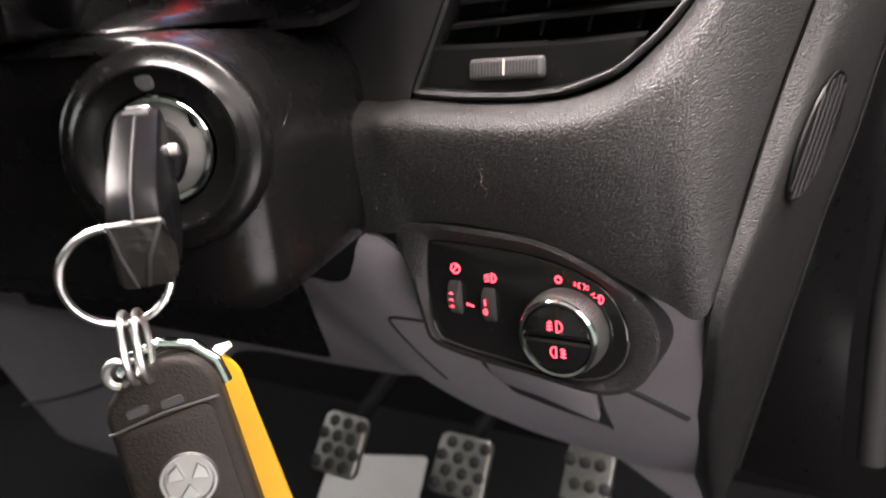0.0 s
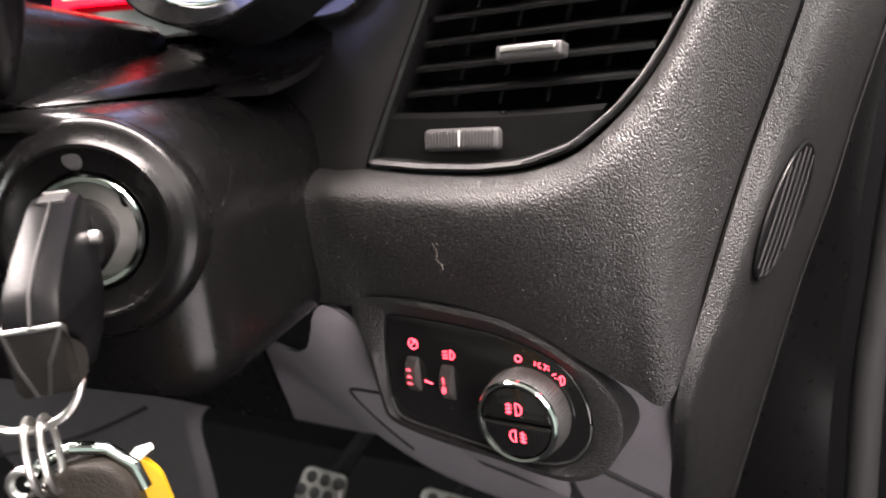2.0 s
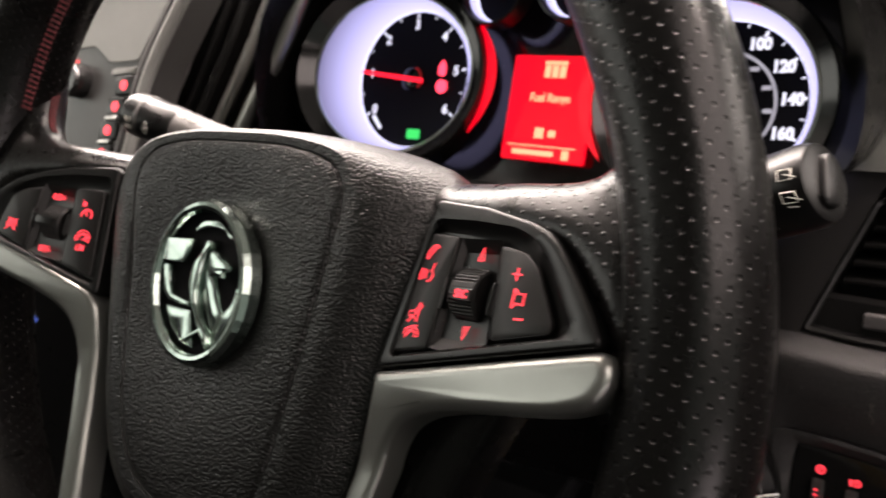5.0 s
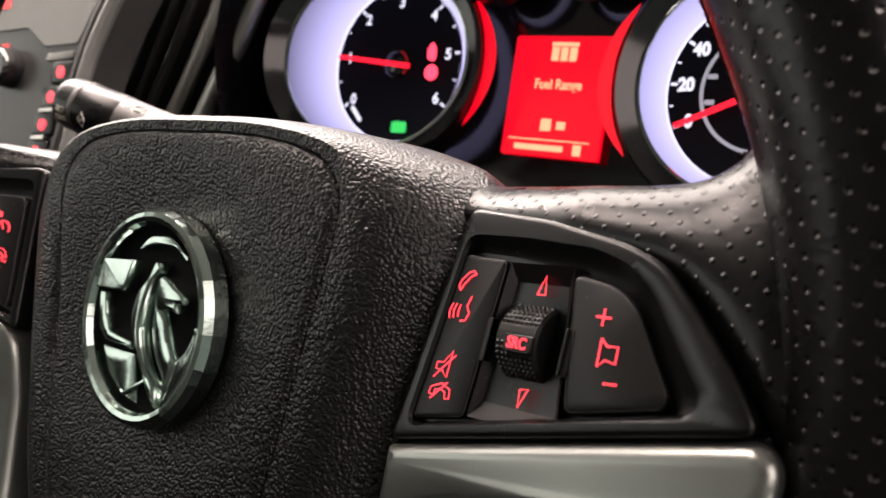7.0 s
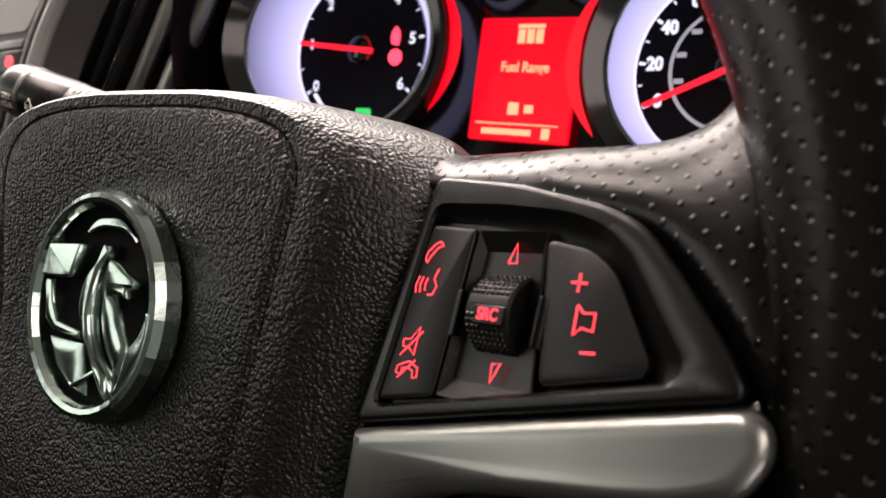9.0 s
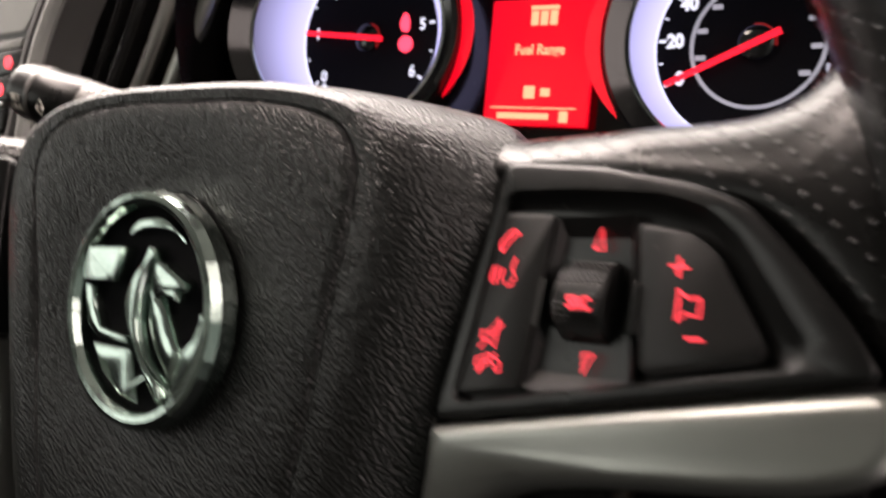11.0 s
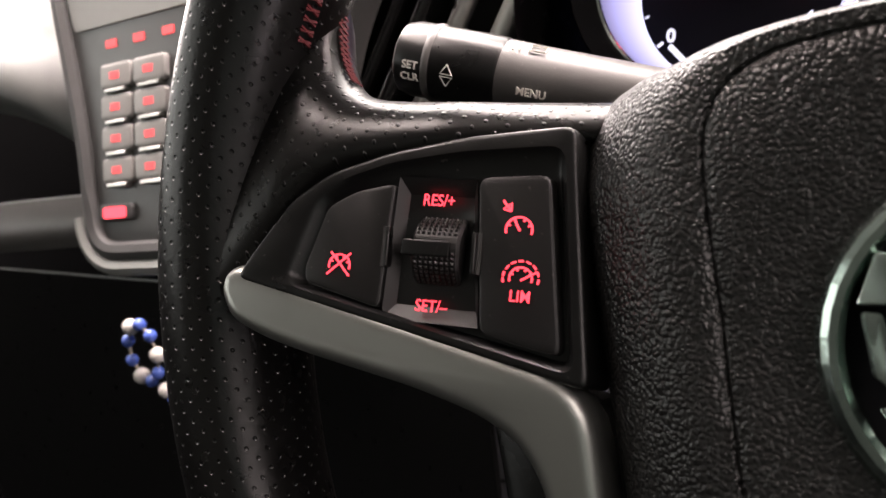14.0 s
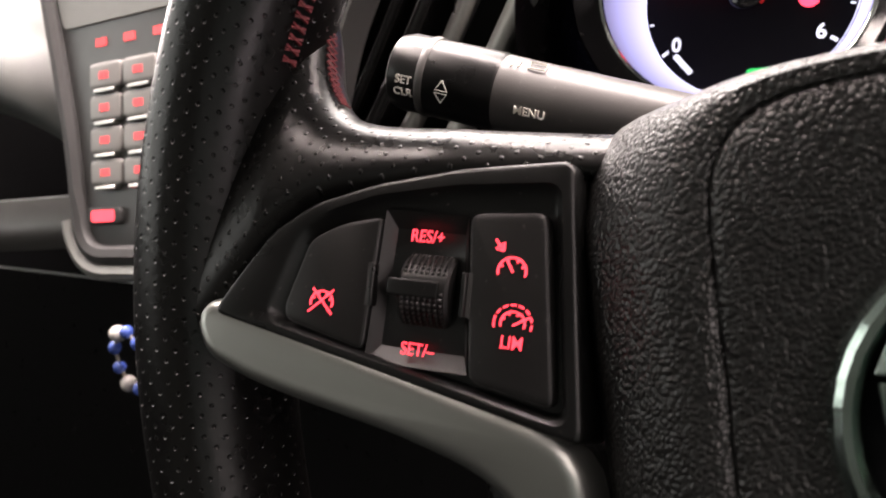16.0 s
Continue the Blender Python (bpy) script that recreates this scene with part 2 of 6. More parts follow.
DIAL_GREY = glow("dial_grey", (0.6, 0.62, 0.75), 0.4)
NEEDLE_DIM = glow("hub_red", (1.0, 0.02, 0.02), 0.12)
DIAL = material("matt_dial_black", (0.004, 0.004, 0.005), 0.8, 0, 0.2, 60, spec=0.08)
# ring light on the dial walls, put into their own emission
HALO_WALL = glow("halo_wall_glow", (0.5, 0.52, 1.0), 1.0)
GREEN_GLOW = glow("green_lamp", (0.0, 0.6, 0.12), 0.9)
WARN = glow("warning_red", (1.0, 0.05, 0.1), 2.0)


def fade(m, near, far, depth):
    """Fades a wall's emission along its depth, in place of ring light falling off."""
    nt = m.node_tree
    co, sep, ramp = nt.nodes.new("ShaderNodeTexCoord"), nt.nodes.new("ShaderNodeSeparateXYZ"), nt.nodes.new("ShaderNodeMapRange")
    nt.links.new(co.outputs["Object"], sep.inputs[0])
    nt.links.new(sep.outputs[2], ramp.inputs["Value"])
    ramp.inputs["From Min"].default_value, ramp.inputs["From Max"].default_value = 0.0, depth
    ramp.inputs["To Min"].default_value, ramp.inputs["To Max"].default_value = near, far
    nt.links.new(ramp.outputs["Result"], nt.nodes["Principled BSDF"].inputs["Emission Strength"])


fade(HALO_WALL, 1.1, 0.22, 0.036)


# ---- mesh helpers ----
from mathutils.geometry import tessellate_polygon


def part(name, bm, mat, parent=None, label="", smooth=True):
    me = bpy.data.meshes.new(name)
    bmesh.ops.recalc_face_normals(bm, faces=bm.faces)
    for f in bm.faces:
        f.smooth = smooth
    if smooth:
        for e in bm.edges:
            if len(e.link_faces) == 2 and e.calc_face_angle(0) > 0.7:
                e.smooth = False
    bm.to_mesh(me)
    bm.free()
    me.materials.append(mat)
    ob = new(name, me)
    ob.parent = parent
    if label:
        ob["label"] = label
    return ob


def thing(name, m=None, label="", category="", group="", kind=""):
    ob = new(name)
    ob.empty_display_size = 0.02
    if m is not None:
        ob.matrix_world = m
    return tagged(ob, label, category, group, kind)


def spline(pts, n=8, closed=True):
    """Points on a smooth curve through pts (2D or 3D)."""
    p = [np.array(q, float) for q in pts]
    out, k = [], len(p)
    for i in range(k if closed else k - 1):
        a, b, c, d = (p[(i + j) % k] if closed else p[min(max(i + j, 0), k - 1)] for j in (-1, 0, 1, 2))
        for s in range(n):
            t = s / n
            out.append(0.5 * (2 * b + (c - a) * t + (2 * a - 5 * b + 4 * c - d) * t * t + (3 * b - a - 3 * c + d) * t ** 3))
    if not closed:
        out.append(p[-1])
    return out


def rounded(pts, r, n=5):
    """A polygon's corners rounded by the radius r (one, or one for each corner)."""
    p = [np.array(q, float) for q in pts]
    out = []
    for i, b in enumerate(p):
        rad = r[i] if isinstance(r, (list, tuple)) else r
        a, c = p[i - 1] - b, p[(i + 1) % len(p)] - b
        la, lc = np.linalg.norm(a), np.linalg.norm(c)
        cut = min(rad, la * 0.45, lc * 0.45)
        if cut < 1e-7:
            out.append(b)
            continue
        s, e = b + a / la * cut, b + c / lc * cut
        for k in range(n + 1):
            t = k / n
            out.append((1 - t) ** 2 * s + 2 * t * (1 - t) * b + t * t * e)
    return out


def inset(pts, d):
    """A closed outline moved inwards by d."""
    p = [np.array(q[:2], float) for q in pts]
    area = sum(p[i - 1][0] * p[i][1] - p[i][0] * p[i - 1][1] for i in range(len(p)))
    sign = 1 if area > 0 else -1
    out = []
    for i, b in enumerate(p):
        t = p[(i + 1) % len(p)] - p[i - 1]
        t = t / (np.linalg.norm(t) + 1e-12)
        out.append(b + sign * d * np.array([-t[1], t[0]]))
    return out


def slab(outline, low, high, edge=0.0, steps=3, lift=None, bm=None, bottom=True):
    """A plate with a rounded upper edge, from a 2D outline (metres). lift(x, y) raises its points."""
    bm = bm or bmesh.new()
    f = lift or (lambda x, y: 0.0)
    rings = [(outline, low)]
    for k in range(steps + 1 if edge else 1):
        a = math.pi / 2 * k / max(steps, 1) if edge else math.pi / 2
        rings.append((inset(outline, edge * (1 - math.cos(a))), high - edge + edge * math.sin(a)))
    loops = [[bm.verts.new((x, y, z + f(x, y))) for x, y in pts] for pts, z in rings]
    for lo, hi in zip(loops, loops[1:]):
        for i in range(len(lo)):
            bm.faces.new((lo[i - 1], lo[i], hi[i], hi[i - 1]))
    for tri in tessellate_polygon([[Vector((x, y, 0)) for x, y in rings[-1][0]]]):
        bm.faces.new([loops[-1][k] for k in tri])
    if bottom:
        for tri in tessellate_polygon([[Vector((x, y, 0)) for x, y in rings[0][0]]]):
            bm.faces.new([loops[0][k] for k in tri])
    return bm


def frame_slab(outer, inner, low, high, edge=0.0, steps=3, lift=None, floor=None, inner_low=None):
    """A plate with an opening; floor closes the opening at that height, inner_low is its outline there."""
    bm = bmesh.new()
    f = lift or (lambda x, y: 0.0)
    rings = [(outer, low)]
    for k in range(steps + 1 if edge else 1):
        a = math.pi / 2 * k / max(steps, 1) if edge else math.pi / 2
        rings.append((inset(outer, edge * (1 - math.cos(a))), high - edge + edge * math.sin(a)))
    e = min(edge, 0.0008)
    inner2 = inset(inner, -e)
    lo2 = low if floor is None else floor
    tail = [(inner2, high), (inner, high - e), (inner if inner_low is None else inner_low, lo2)]
    loops = [[bm.verts.new((x, y, z + f(x, y))) for x, y in pts] for pts, z in rings]
    loops2 = [[bm.verts.new((x, y, z + f(x, y))) for x, y in pts] for pts, z in tail]
    for group in (loops, loops2):
        for lo, hi in zip(group, group[1:]):
            for i in range(len(lo)):
                bm.faces.new((lo[i - 1], lo[i], hi[i], hi[i - 1]))
    edges = []
    for loop in (loops[-1], loops2[0]):
        for i in range(len(loop)):
            edges.append(bm.edges.get((loop[i - 1], loop[i])))
    bmesh.ops.triangle_fill(bm, edges=edges, use_beauty=True)
    if floor is not None:
        bm.faces.new(loops2[-1])
    return bm


def tube(path, radius, sides=12, bm=None, closed=False, caps=True):
    """A round bar along a 3D path; radius: one number, or one for each point."""
    bm = bm or bmesh.new()
    p = [Vector(q) for q in path]
    n = len(p)
    rings = []
    side = None
    for i in range(n):
        a = p[i - 1] if (closed or i) else p[i]
        b = p[(i + 1) % n] if (closed or i < n - 1) else p[i]
        d = (b - a).normalized()
        if side is None:
            side = d.orthogonal().normalized()
        side = (side - d * side.dot(d)).normalized()
        up = d.cross(side)
        r = radius[i] if isinstance(radius, (list, tuple)) else radius
        rings.append([bm.verts.new(p[i] + (side * math.cos(t) + up * math.sin(t)) * r) for t in (2 * math.pi * k / sides for k in range(sides))])
    for j in range(n if closed else n - 1):
        a, b = rings[j], rings[(j + 1) % n]
        for k in range(sides):
            bm.faces.new((a[k - 1], a[k], b[k], b[k - 1]))
    if caps and not closed:
        bm.faces.new(rings[0][::-1])
        bm.faces.new(rings[-1])
    return bm


def lathe(profile, sides=48, bm=None, m=None):
    """A turned body round its z axis: profile of (radius, z)."""
    bm = bm or bmesh.new()
    m = m or Matrix()
    rings = []
    for r, z in profile:
        if r < 1e-6:
            rings.append([bm.verts.new(m @ Vector((0, 0, z)))])
        else:
            rings.append([bm.verts.new(m @ Vector((r * math.cos(a), r * math.sin(a), z))) for a in (2 * math.pi * k / sides for k in range(sides))])
    for a, b in zip(rings, rings[1:]):
        for k in range(sides):
            if len(a) == 1 and len(b) == 1:
                continue
            if len(a) == 1:
                bm.faces.new((a[0], b[k - 1], b[k]))
            elif len(b) == 1:
                bm.faces.new((a[k - 1], a[k], b[0]))
            else:
                bm.faces.new((a[k - 1], a[k], b[k], b[k - 1]))
    return bm


def sheet(f, nu, nv, thick=0.0, back=(0, 1, 0), bm=None):
    """A surface f(u, v) for u, v from 0 to 1, thickened towards back."""
    bm = bm or bmesh.new()
    g = [[bm.verts.new(f(i / nu, j / nv)) for j in range(nv + 1)] for i in range(nu + 1)]
    for i in range(nu):
        for j in range(nv):
            bm.faces.new((g[i][j], g[i + 1][j], g[i + 1][j + 1], g[i][j + 1]))
    if thick:
        d = Vector(back) * thick
        h = [[bm.verts.new(v.co + d) for v in row] for row in g]
        for i in range(nu):
            for j in range(nv):
                bm.faces.new((h[i][j], h[i][j + 1], h[i + 1][j + 1], h[i + 1][j]))
        for i in range(nu):
            bm.faces.new((g[i][0], h[i][0], h[i + 1][0], g[i + 1][0]))
            bm.faces.new((g[i][nv], g[i + 1][nv], h[i + 1][nv], h[i][nv]))
        for j in range(nv):
            bm.faces.new((g[0][j], g[0][j + 1], h[0][j + 1], h[0][j]))
            bm.faces.new((g[nu][j], h[nu][j], h[nu][j + 1], g[nu][j + 1]))
    return bm


def strokes(lines, width, lift=None, thick=0.0002, bm=None):
    """Flat printed lines: 2D polylines of that width, as thin raised strips."""
    bm = bm or bmesh.new()
    f = lift or (lambda x, y: 0.0)
    for line in lines:
        p = [np.array(q, float) for q in line]
        left, right = [], []
        for i, q in enumerate(p):
            d = p[min(i + 1, len(p) - 1)] - p[max(i - 1, 0)]
            d = d / (np.linalg.norm(d) + 1e-12)
            nrm = np.array([-d[1], d[0]]) * width / 2
            left.append(q + nrm)
            right.append(q - nrm)
        ring = left + right[::-1]
        n = len(p)
        top = [bm.verts.new((x, y, thick + f(x, y))) for x, y in ring]
        low = [bm.verts.new((x, y, f(x, y))) for x, y in ring]
        for i in range(n - 1):
            bm.faces.new((top[i], top[i + 1], top[2 * n - 2 - i], top[2 * n - 1 - i]))
        for i in range(2 * n):
            bm.faces.new((top[i - 1], top[i], low[i], low[i - 1]))
    return bm


def arc(cx, cy, r, a0, a1, n=12, ry=None):
    return [(cx + r * math.cos(math.radians(a0 + (a1 - a0) * k / n)), cy + (ry or r) * math.sin(math.radians(a0 + (a1 - a0) * k / n))) for k in range(n + 1)]


def lettering(text, size, mat, parent, m, name="lettering", bold=0.0, squeeze=1.0):
    cu = bpy.data.curves.new(name, "FONT")
    cu.body, cu.size, cu.align_x, cu.align_y, cu.extrude, cu.offset = text, size, "CENTER", "CENTER", 0.0001, bold
    ob0 = bpy.data.objects.new(name, cu)
    scene.collection.objects.link(ob0)
    me = bpy.data.meshes.new_from_object(ob0.evaluated_get(bpy.context.evaluated_depsgraph_get()))
    bpy.data.objects.remove(ob0)
    me.materials.clear()
    me.materials.append(mat)
    ob = new(name, me)
    ob.parent = parent
    ob.matrix_basis = m @ Matrix.Diagonal((squeeze, 1, 1, 1))
    return ob


def frame_from(origin, x_axis, z_axis):
    z = Vector(z_axis).normalized()
    x = Vector(x_axis)
    x = (x - z * x.dot(z)).normalized()
    y = z.cross(x)
    m = Matrix((x, y, z)).transposed().to_4x4()
    m.translation = origin
    return m


MM = 0.001


# ---- cabin shell ----
def wall(name, lo, hi, mat, label, kind="structure"):
    bm = bmesh.new()
    bmesh.ops.create_cube(bm, size=1)
    size = [b - a for a, b in zip(lo, hi)]
    mid = [(a + b) / 2 for a, b in zip(lo, hi)]
    for v in bm.verts:
        v.co = Vector([v.co[i] * size[i] + mid[i] for i in range(3)])
    return tagged(part(name, bm, mat, None, smooth=False), label, name.split("_")[0], kind=kind)


wall("floor", (-1.2, -1.5, -0.04), (0.75, 1.0, 0.0), CARPET, "black carpet floor of the car")
wall("wall_front", (-1.2, 0.92, 0.0), (0.75, 1.0, 0.78), CARPET, "dark carpeted bulkhead behind the pedals")
wall("wall_left", (-1.24, -1.5, 0.0), (-1.2, 1.0, 0.76), CARPET, "dark far side of the cabin")
# unseen rear wall, its grey-green added for the chrome to reflect
wall("wall_rear", (-1.2, -1.54, 0.0), (0.75, -1.5, 1.3), REFLECT_GREY, "unseen rear wall of the cabin, grey-green for the chrome to reflect")
wall("ceiling", (-1.2, -1.5, 1.3), (0.75, 0.14, 1.34), HEADLINER, "pale grey fabric headliner of the car")
wall("wall_right", (0.75, 0.1, 0.0), (0.79, 1.0, 0.85), CARPET, "dark open door beyond the sill")

# ---- steering wheel ----
RAKE = radians(26)
WHEEL = Matrix(((1, 0, 0), (0, math.sin(RAKE), -math.cos(RAKE)), (0, math.cos(RAKE), math.sin(RAKE)))).to_4x4()
WHEEL.translation = (0.0025, 0, 0.65)
wheel = thing("steering_wheel", WHEEL, "black perforated leather multifunction steering wheel with silver trim", "steering wheel")

RIM_X, RIM_R, RIM_N, RIM_TILT = -0.004, 0.1733, 0.0022, 0.24


def rim_section(a):
    """Half width, half depth and grip thickening of the rim at the angle a (degrees from the right, to the top)."""
    q = abs((a + 180) % 360 - 180)
    q = min(q, 180 - q)
    side = math.exp(-((q - 0) / 34) ** 2)
    thumb = math.exp(-((q - 27) / 9) ** 2) if (a % 360) < 180 else 0.0
    slim = math.exp(-((q - 27) / 16) ** 2) if 90 < (a % 360) < 180 else 0.0
    return 0.0148 + 0.0016 * side + 0.0015 * thumb - 0.0032 * slim, 0.0195 + 0.0020 * side


def build_rim():
    bm = bmesh.new()
    uv = bm.loops.layers.uv.new("sheet")
    nu, nv = 288, 40
    rings = []
    for i in range(nu):
        a = 360 * i / nu
        w, d = rim_section(a)
        ring = []
        for k in range(nv):
            b = 2 * math.pi * k / nv
            cx, cn = math.cos(b), math.sin(b)
            rr = RIM_R + w * math.copysign(abs(cx) ** 0.9, cx)
            nn = RIM_N + d * math.copysign(abs(cn) ** 0.9, cn)
            ring.append(bm.verts.new((RIM_X + rr * math.cos(radians(a)), rr * math.sin(radians(a)), nn + RIM_TILT * rr * math.sin(radians(a)))))
        rings.append(ring)
    for i in range(nu):
        for k in range(nv):
            j, l = (i + 1) % nu, (k + 1) % nv
            f = bm.faces.new((rings[i][k], rings[j][k], rings[j][l], rings[i][l]))
            for loop, (ii, kk) in zip(f.loops, ((i, k), (i + 1, k), (i + 1, k + 1), (i, k + 1))):
                loop[uv].uv = (ii * 0.75, kk * 0.55)
    return bm


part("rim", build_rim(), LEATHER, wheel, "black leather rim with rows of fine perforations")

# red cross stitching along the inner edge of the rim
for lo, hi in ((22, 159),):
    bm = bmesh.new()
    for i in range(int((hi - lo) / 0.9)):
        a = radians(lo + 0.9 * i)
        w, d = rim_section(math.degrees(a))
        r0 = RIM_R - w * 1.0
        for da, s in ((0.006, 1), (0.006, -1)):
            p = Vector((RIM_X + r0 * math.cos(a), r0 * math.sin(a), RIM_N + 0.0005 - 0.0022 * s + RIM_TILT * r0 * math.sin(a)))
            q = Vector((RIM_X + r0 * math.cos(a + da), r0 * math.sin(a + da), RIM_N + 0.0005 + 0.0022 * s + RIM_TILT * r0 * math.sin(a + da)))
            tube([p, q], 0.00048, 4, bm, caps=False)
    part("stitching", bm, RED_THREAD, wheel, "dark red cross stitching")


def pod_n(x):
    """Height of the switch pods over the wheel's plane: they cant towards the driver at the rim."""
    return 0.0018 + 0.27 * (abs(x) - 0.082)


def side_outline(pts, s):
    """Outline in millimetres for the right side, mirrored for the left."""
    q = [(s * x * MM, y * MM) for x, y in pts]
    return q if s > 0 else q[::-1]


WEB_UP = [(70, 49.5), (92, 48.5), (108, 47.5), (122, 47.3), (131, 48.6), (137.5, 53), (141.5, 61), (144, 72), (149, 86)]
WEB_LOW = [(70, 36), (86, 35.5), (106, 33), (122, 29.8), (131.5, 26.5), (138.5, 20.5), (145.5, 11.5), (153, 1), (161, -10)]


def build_web(s):
    """Leather-covered spoke from the hub along the pod's upper edge into the rim."""
    reach = 3.5 if s > 0 else 7.0
    up, low = (spline([((x + reach * max(0.0, min(1.0, (x - 108) / 25))) * MM, y * MM) for x, y in line], 6, False) for line in (WEB_UP, WEB_LOW))
    bm = bmesh.new()
    uv = bm.loops.layers.uv.new("sheet")
    n, rings, run = 28, [], 0.0
    runs = []
    for i, (p, q) in enumerate(zip(up, low)):
        mid, half = (p + q) / 2, (p - q) / 2
        if i:
            run += float(np.linalg.norm(mid - (up[i - 1] + low[i - 1]) / 2))
        runs.append(run)
        n0 = pod_n(min(mid[0], 0.150)) * 0.8 - 0.0045 + 0.12 * max(0.0, mid[1] - 0.04) - 0.006 * max(0.0, min(1.0, (0.112 - mid[0]) / 0.03))
        ring = []
        for k in range(n):
            a = 2 * math.pi * k / n
            ca, sa = math.cos(a), math.sin(a)
            w = math.copysign(abs(ca) ** 0.9, ca)
            ring.append(bm.verts.new((s * (mid[0] + half[0] * w), mid[1] + half[1] * w, n0 - 0.0042 * (ca + 0.55) + (0.0095 if sa > 0 else 0.012) * math.copysign(abs(sa) ** 0.9, sa))))
        rings.append(ring)
    edge = [(r[0].co + r[1].co) / 2 for r in rings]
    for i in range(len(rings) - 1):
        for k in range(n):
            j, l = i + 1, (k + 1) % n
            f = bm.faces.new((rings[i][k], rings[j][k], rings[j][l], rings[i][l]))
            for loop in f.loops:
                c = loop.vert.co
                loop[uv].uv = (c.x / 0.0048, (c.y * 0.9 - c.z * 0.6) / 0.0048)
    return bm, edge


for s in (1, -1):
    bm, edge = build_web(s)
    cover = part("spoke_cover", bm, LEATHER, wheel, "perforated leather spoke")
    bm = bmesh.new()
    run = edge[len(edge) * 60 // 100:]
    for p, q in zip(run, run[1:]):
        side = (q - p).cross(Vector((0, 0, 1))).normalized() * (-0.0007 if s > 0 else 0.0007)
        for k in (-1, 1):
            tube([p + side + Vector((0, 0, 0.0018 * k)), q + side - Vector((0, 0, 0.0018 * k))], 0.0003, 4, bm, caps=False)
    part("stitching", bm, RED_THREAD, cover, "dark red cross stitching")

POD = {1: [(76.4, -13.4), (85.4, 39), (107.7, 36.6), (126.3, 32.5), (134, 29.3), (141.9, 21.2), (150.2, 11.2), (154.4, 4.4)],
       -1: [(75.8, -15.0), (83.2, 38.8), (106, 35.6), (122, 31.6), (135.7, 26.2), (144.3, 19.1), (150.5, 9), (155.4, 0.2)]}
# the opening in the bezel, and the smaller outline of its floor: the walls between them slope
POD_IN = {1: [(81.0, -8.8), (87.2, 32.2), (104, 31.8), (119.5, 30.4), (127.1, 27.9), (133, 23.2), (144, 7.6), (142.6, 5.0)],
          -1: [(79.6, -11.4), (85.8, 33.4), (105.6, 31.4), (121.4, 28.2), (131.3, 24.2), (137.4, 19.8), (142.2, 2.4), (140.4, 0.4)]}
POD_LOW = {1: [(81.2, -8.4), (86.4, 29.8), (104, 28.9), (117, 27.2), (126.2, 25.4), (131, 21.8), (139.8, 7.2), (138.8, 4.4)],
           -1: [(80.9, -10.0), (86.6, 29.0), (104, 27.8), (120, 25.6), (130, 22.8), (135.8, 19), (139.8, 1.8), (138.6, 0.4)]}


def pod_parts(s):
    lift = lambda x, y: pod_n(x)
    outer = rounded(side_outline(POD[s], s), 0.003, 4)
    inner, low = rounded(side_outline(POD_IN[s], s), 0.0025, 4), rounded(side_outline(POD_LOW[s], s), 0.0025, 4)
    bez = part("switch_bezel", frame_slab(outer, inner, -0.010, 0.0022, 0.0012, 3, lift, -0.001, low), SATIN, wheel, "satin black plastic bezel")
    return bez, lift


def button(name, pts, s, parent, lift, high, mat=BUTTON, r=0.0012, edge=0.0008):
    loop = rounded(side_outline(pts, s), r, 3)
    ob = part(name, slab(loop, -0.004, high, edge, 2, lift), mat, parent)
    # edge highlight drawn as a pale line round the button
    part("button_edge", tube([Vector((x, y, lift(x, y) + high - edge * 0.45)) for x, y in inset(loop, edge * 0.25)], 0.00011, 5, closed=True), VENT_GREY, ob, "thin pale line, edge highlight put into its colour")
    return ob


def print_on(name, lines, width, parent, lift, high, by=(0, 0), mat=RED_GLOW):
    return part(name, strokes([[((x + by[0]) * MM, (y + by[1]) * MM) for x, y in l] for l in lines], width * 0.76 * MM, lambda x, y: lift(x, y) + high, 0.00015), mat, parent, smooth=False)


def on_pod(x, y, lift, high, s, rot=0.0):
    """A pose on the canted face of a pod."""
    slope = s * math.atan(0.27)
    return Matrix.Translation((x * MM, y * MM, lift(x * MM, 0) + high)) @ Matrix.Rotation(-slope, 4, "Y") @ Matrix.Rotation(radians(rot), 4, "Z")


def roller(name, x, y, s, parent, lift, wid, rad, high):
    """Knurled thumb wheel whose axis lies across the pod."""
    m = on_pod(x, y, lift, high, s) @ Matrix.Rotation(radians(90), 4, "Y")
    bm = bmesh.new()
    lathe([(0, -wid / 2), (rad - 0.0006, -wid / 2), (rad, -wid / 2 + 0.0006), (rad, wid / 2 - 0.0006), (rad - 0.0006, wid / 2), (0, wid / 2)], 40, bm, m)
    for i in range(44):
        a = 2 * math.pi * i / 44
        if 2.85 < a < 3.25:
            continue
        for k in range(8):
            c = m @ Vector((rad * math.cos(a), rad * math.sin(a), (k - 3.5) * wid / 9))
            nrm = (m.to_3x3() @ Vector((math.cos(a), math.sin(a), 0)))
            tan = (m.to_3x3() @ Vector((-math.sin(a), math.cos(a), 0)))
            ax = (m.to_3x3() @ Vector((0, 0, 1)))
            h = 0.00042
            base = [bm.verts.new(c + tan * (u * h) + ax * (v * h)) for u, v in ((-1, -1), (1, -1), (1, 1), (-1, 1))]
            tip = bm.verts.new(c + nrm * 0.00045)
            for j in range(4):
                bm.faces.new((base[j - 1], base[j], tip))
    return part(name, bm, BUTTON, parent, "knurled black thumb wheel", smooth=False)


